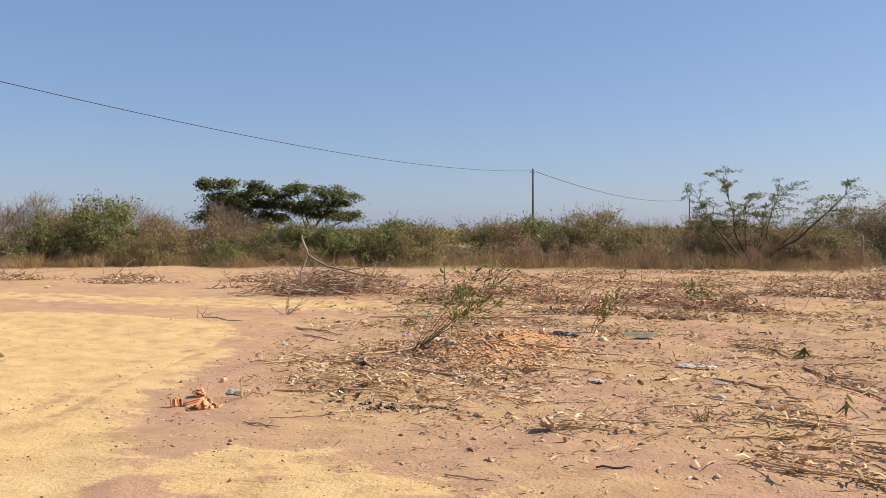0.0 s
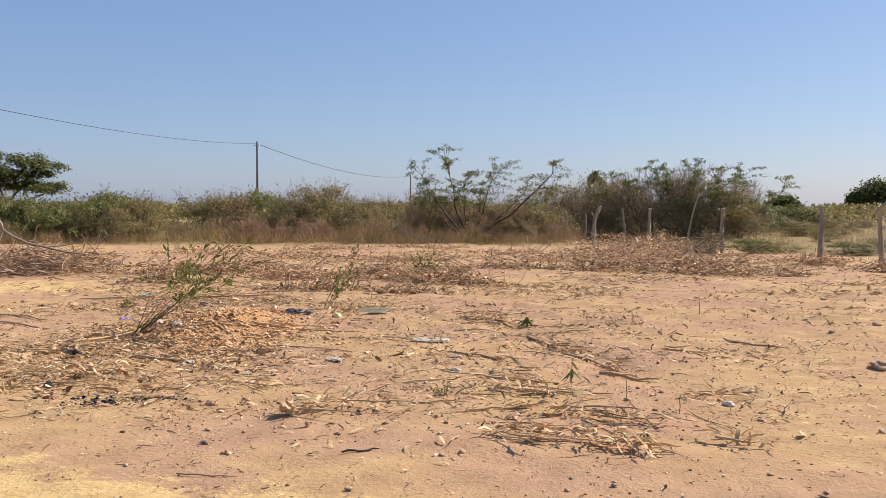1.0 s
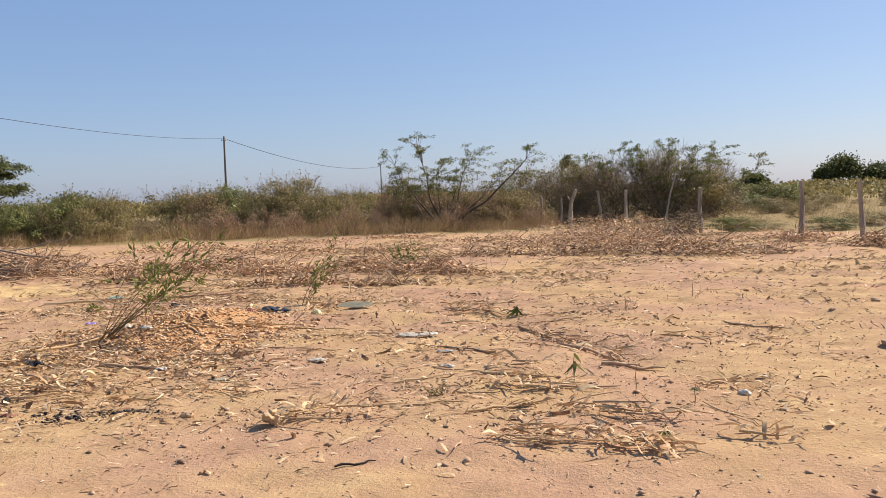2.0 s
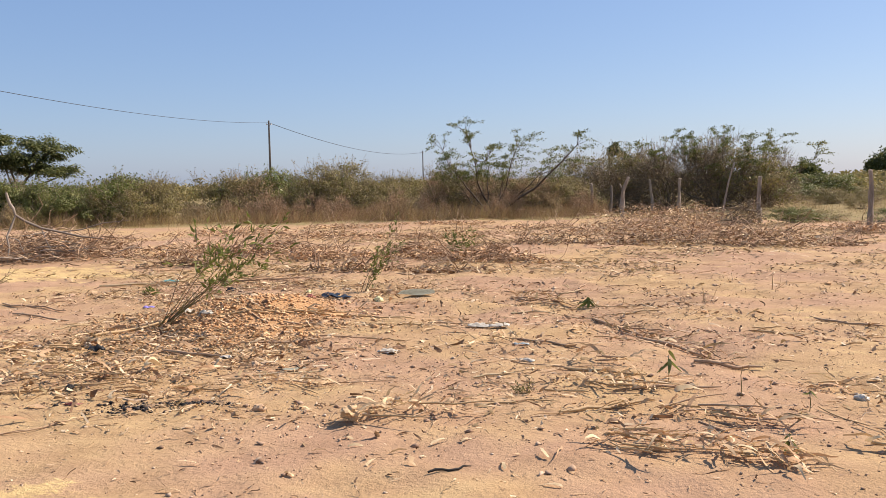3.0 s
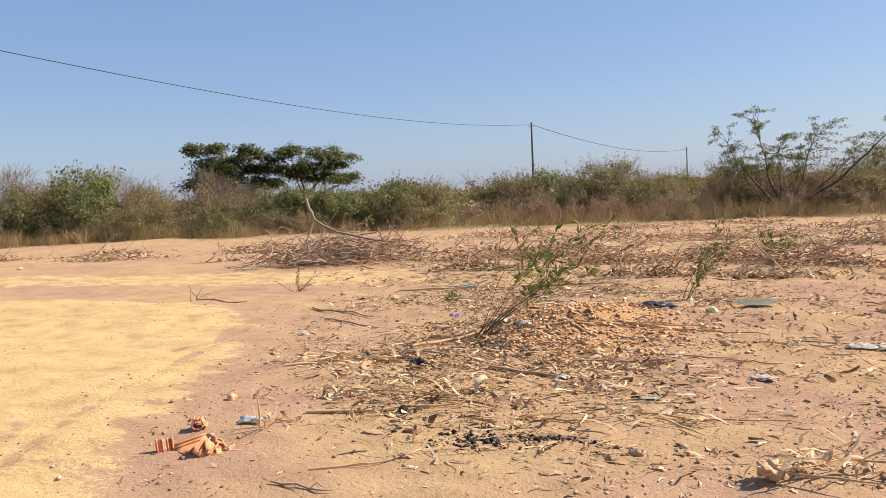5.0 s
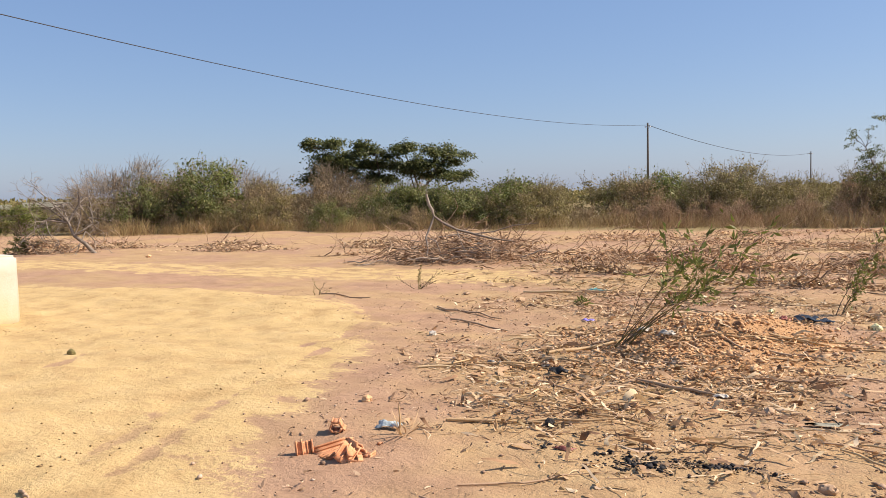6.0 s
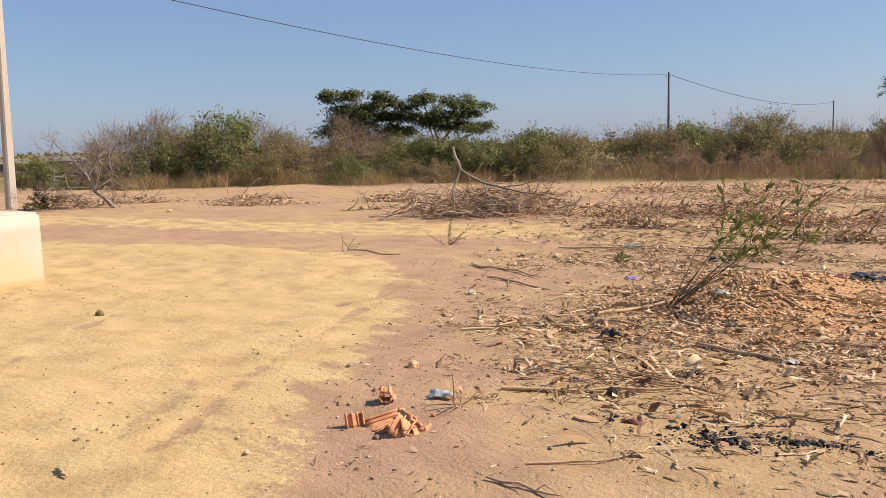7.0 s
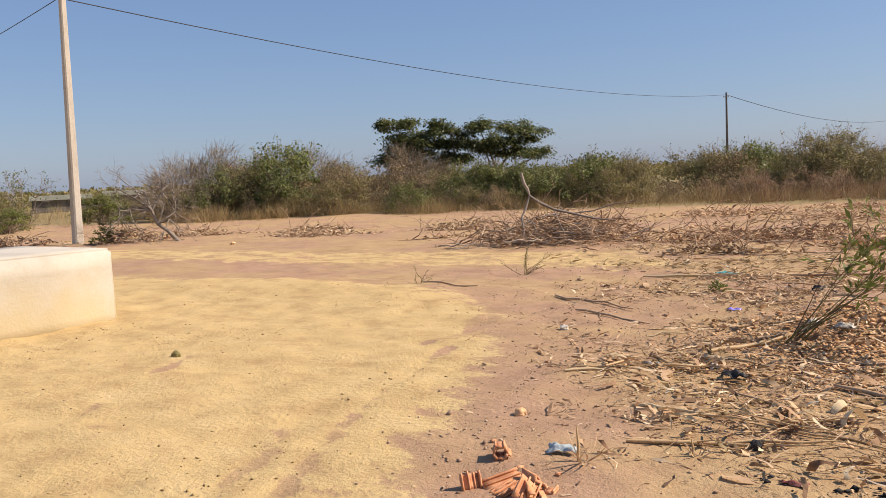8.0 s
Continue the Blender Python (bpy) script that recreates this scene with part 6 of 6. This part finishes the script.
crumpled("red_scrap", -2.99, 5.67, 5, 0.12, 0.04, 0.02, M_RED, "small red plastic scrap on soil", "plastic scrap", 31)
crumpled("red_rag", -2.68, 10.3, 0, 0.1, 0.08, 0.05, M_RED, "crumpled dull red rag", "rag", 33)
crumpled("grey_scrap", -4.3, 11.8, 0, 0.12, 0.1, 0.06, M_BLACK, "dark grey crumpled scrap", "plastic scrap", 35)
crumpled("white_scrap", -3.45, 9.0, 20, 0.14, 0.08, 0.06, M_WHITE, "white plastic scrap behind the weed", "plastic scrap", 37)
crumpled("white_scrap", -3.7, 9.1, 60, 0.1, 0.08, 0.06, M_WHITE, "white plastic scrap behind the weed", "plastic scrap", 38)
crumpled("yellow_leaf", -3.0, 11.3, 60, 0.07, 0.06, 0.07, M_YELLOWFRUIT, "dull yellow curled leaf", "leaf", 39)


def flat_board():
    ob_x, ob_y = -1.5, 11.12
    bm = bmesh.new()
    pts = [(-0.25, -0.06), (0.05, -0.11), (0.24, -0.02), (0.2, 0.1), (-0.1, 0.12), (-0.22, 0.05)]
    f = bm.faces.new([bm.verts.new((px, py, 0.02 + 0.10 * (py + 0.1))) for px, py in pts])
    bmesh.ops.solidify(bm, geom=[f], thickness=0.012)
    ob = new("board_piece", bm_mesh("board_piece", bm, M_BOARD))
    ob.matrix_basis = pose(ob_x, ob_y, gz1(ob_x, ob_y) + 0.012, 8, 0, -4)
    tagged(ob, "flat broken grey-green board piece on the soil", "board", "rubbish on the soil")


flat_board()


def lump(name, x, y, s, mat, label, category, seed, flat=0.8, group=""):
    bm = bmesh.new()
    bmesh.ops.create_icosphere(bm, subdivisions=3, radius=1)
    for v in bm.verts:
        n = v.co.normalized()
        v.co = n * (1 + 0.36 * noise.noise(n * 1.6 + Vector((seed, 0, 0))) + 0.10 * noise.noise(n * 4 + Vector((0, seed, 0))))
        v.co = Vector((v.co.x * s[0], v.co.y * s[1], v.co.z * s[2]))
    ob = new(name, bm_mesh(name, bm, mat))
    ob.matrix_basis = pose(x, y, gz1(x, y) + s[2] * 0.45, 0, 0, seed * 40)
    tagged(ob, label, category, group)


lump("fruit_rind", -1.87, 10.47, (0.055, 0.05, 0.045), M_YELLOWFRUIT, "pale yellow round fruit on the soil", "fruit", 1)
lump("stone", 4.14, 8.02, (0.12, 0.1, 0.06), M_PEBBLE, "brown stone on the bare soil", "stone", 2, group="stones")
lump("stone", -5.77, 8.62, (0.05, 0.04, 0.028), M_WHITE, "pale whitish stone on the soil", "stone", 3, group="stones")
lump("stone", 2.37, 6.19, (0.045, 0.035, 0.025), M_WHITE, "pale whitish stone on the soil", "stone", 4, group="stones")
lump("clod", -1.6, 5.59, (0.045, 0.035, 0.03), M_STICK, "dark brown clod on the soil", "clod", 5, group="clods")
lump("clod", -4.72, 6.12, (0.04, 0.035, 0.03), M_CLAY, "brown soil clod on the soil", "clod", 6, group="clods")
lump("clod", -2.15, 7.0, (0.05, 0.035, 0.03), M_STICK, "dark brown clod on the soil", "clod", 7, group="clods")
lump("clod", -3.3, 6.15, (0.04, 0.03, 0.03), M_CHAR, "charred dark clod among stalks", "clod", 8, group="clods")
lump("fruit_rind", -8.26, 6.2, (0.04, 0.035, 0.035), M_LEAF_OLIVE, "small dark olive fruit on the sand", "fruit", 9)
lump("clay_lump", -3.0, 6.8, (0.045, 0.04, 0.03), M_CLAY, "orange clay lump among stalks", "clod", 10, group="clods")
lump("clay_lump", -2.5, 8.2, (0.05, 0.045, 0.03), M_CLAY, "orange clay lump near the mound", "clod", 11, group="clods")
for i, (x, y, s) in enumerate(((4.6, 13.2, 0.05), (3.9, 12.4, 0.05), (5.2, 11.2, 0.06), (4.4, 10.4, 0.04), (3.2, 13.8, 0.05), (5.4, 14.2, 0.06), (2.4, 12.2, 0.04), (1.9, 9.8, 0.04), (-7.3, 11.9, 0.05), (-6.5, 11.4, 0.05), (-19.0, 15.8, 0.08))):
    lump("stone", x, y, (s, s * 0.8, s * 0.5), (M_PEBBLE, M_CLAY, M_STICK)[i % 3], ("brown stone on the bare soil", "pale orange stone on the soil", "dark brown stone on the soil")[i % 3], "stone", 20 + i, group="stones")


def sandal(x, y, rz):
    """A worn flip-flop sole with its strap."""
    ob = thing("sandal", x, y, "worn dark sandal sole lying on the soil", "sandal", rz=rz)
    bm = bmesh.new()
    pts = [(0.125 * math.cos(a), (0.042 + 0.01 * math.cos(a)) * math.sin(a)) for a in np.linspace(0, 2 * math.pi, 20, endpoint=False)]
    f = bm.faces.new([bm.verts.new((px, py, 0.018 + 0.03 * max(0, px) * 2)) for px, py in pts])
    bmesh.ops.solidify(bm, geom=[f], thickness=0.014)
    part("sole", bm_mesh("sole", bm, M_BOARD), ob)
    part("strap", mesh_np("strap", *chain([(0.07, 0, 0.025), (0.04, 0.02, 0.045), (-0.02, 0.04, 0.028)], 0.005, 0.005, 6), M_BLACK), ob, "black strap")


sandal(-1.78, 6.8, 10)


def grass_tuft(x, y, seed, n, h, label):
    r = np.random.default_rng(seed)
    ob = thing("grass_tuft", x, y, label, "grass tuft", "dry tufts")
    part("broken_stem", mesh_np("broken_stem", *chain([(0, 0, -0.01), (0.004, 0, h * 0.5), (-0.004, 0, h)], 0.009, 0.005, 6), M_STALK), ob)
    for i in range(n):
        a = r.uniform(0, 2 * math.pi)
        V, F = ribbons(np.array([[0.02 * math.cos(a) + 0.03, 0.02 * math.sin(a), 0.0]]), np.array([[math.cos(a) + 0.5, math.sin(a), r.uniform(0.3, 1.4)]]), np.array([h * r.uniform(0.6, 1.1)]), np.array([0.012]), 6, 0.8, r)
        V[:, 2] = np.maximum(V[:, 2], 0.002)
        part("blade", mesh_np("blade", V, F, M_STRAW), ob)


grass_tuft(-4.0, 5.5, 901, 12, 0.19, "dry grass tuft with a broken upright stem")
grass_tuft(-3.55, 5.9, 902, 8, 0.09, "low dry grass tuft on the soil")
grass_tuft(-2.0, 13.2, 903, 8, 0.2, "low dry grass tuft on the soil")
grass_tuft(2.0, 10.6, 904, 5, 0.18, "thin dry grass stem on the soil")
grass_tuft(3.0, 11.6, 905, 4, 0.2, "thin dry grass stem on the soil")
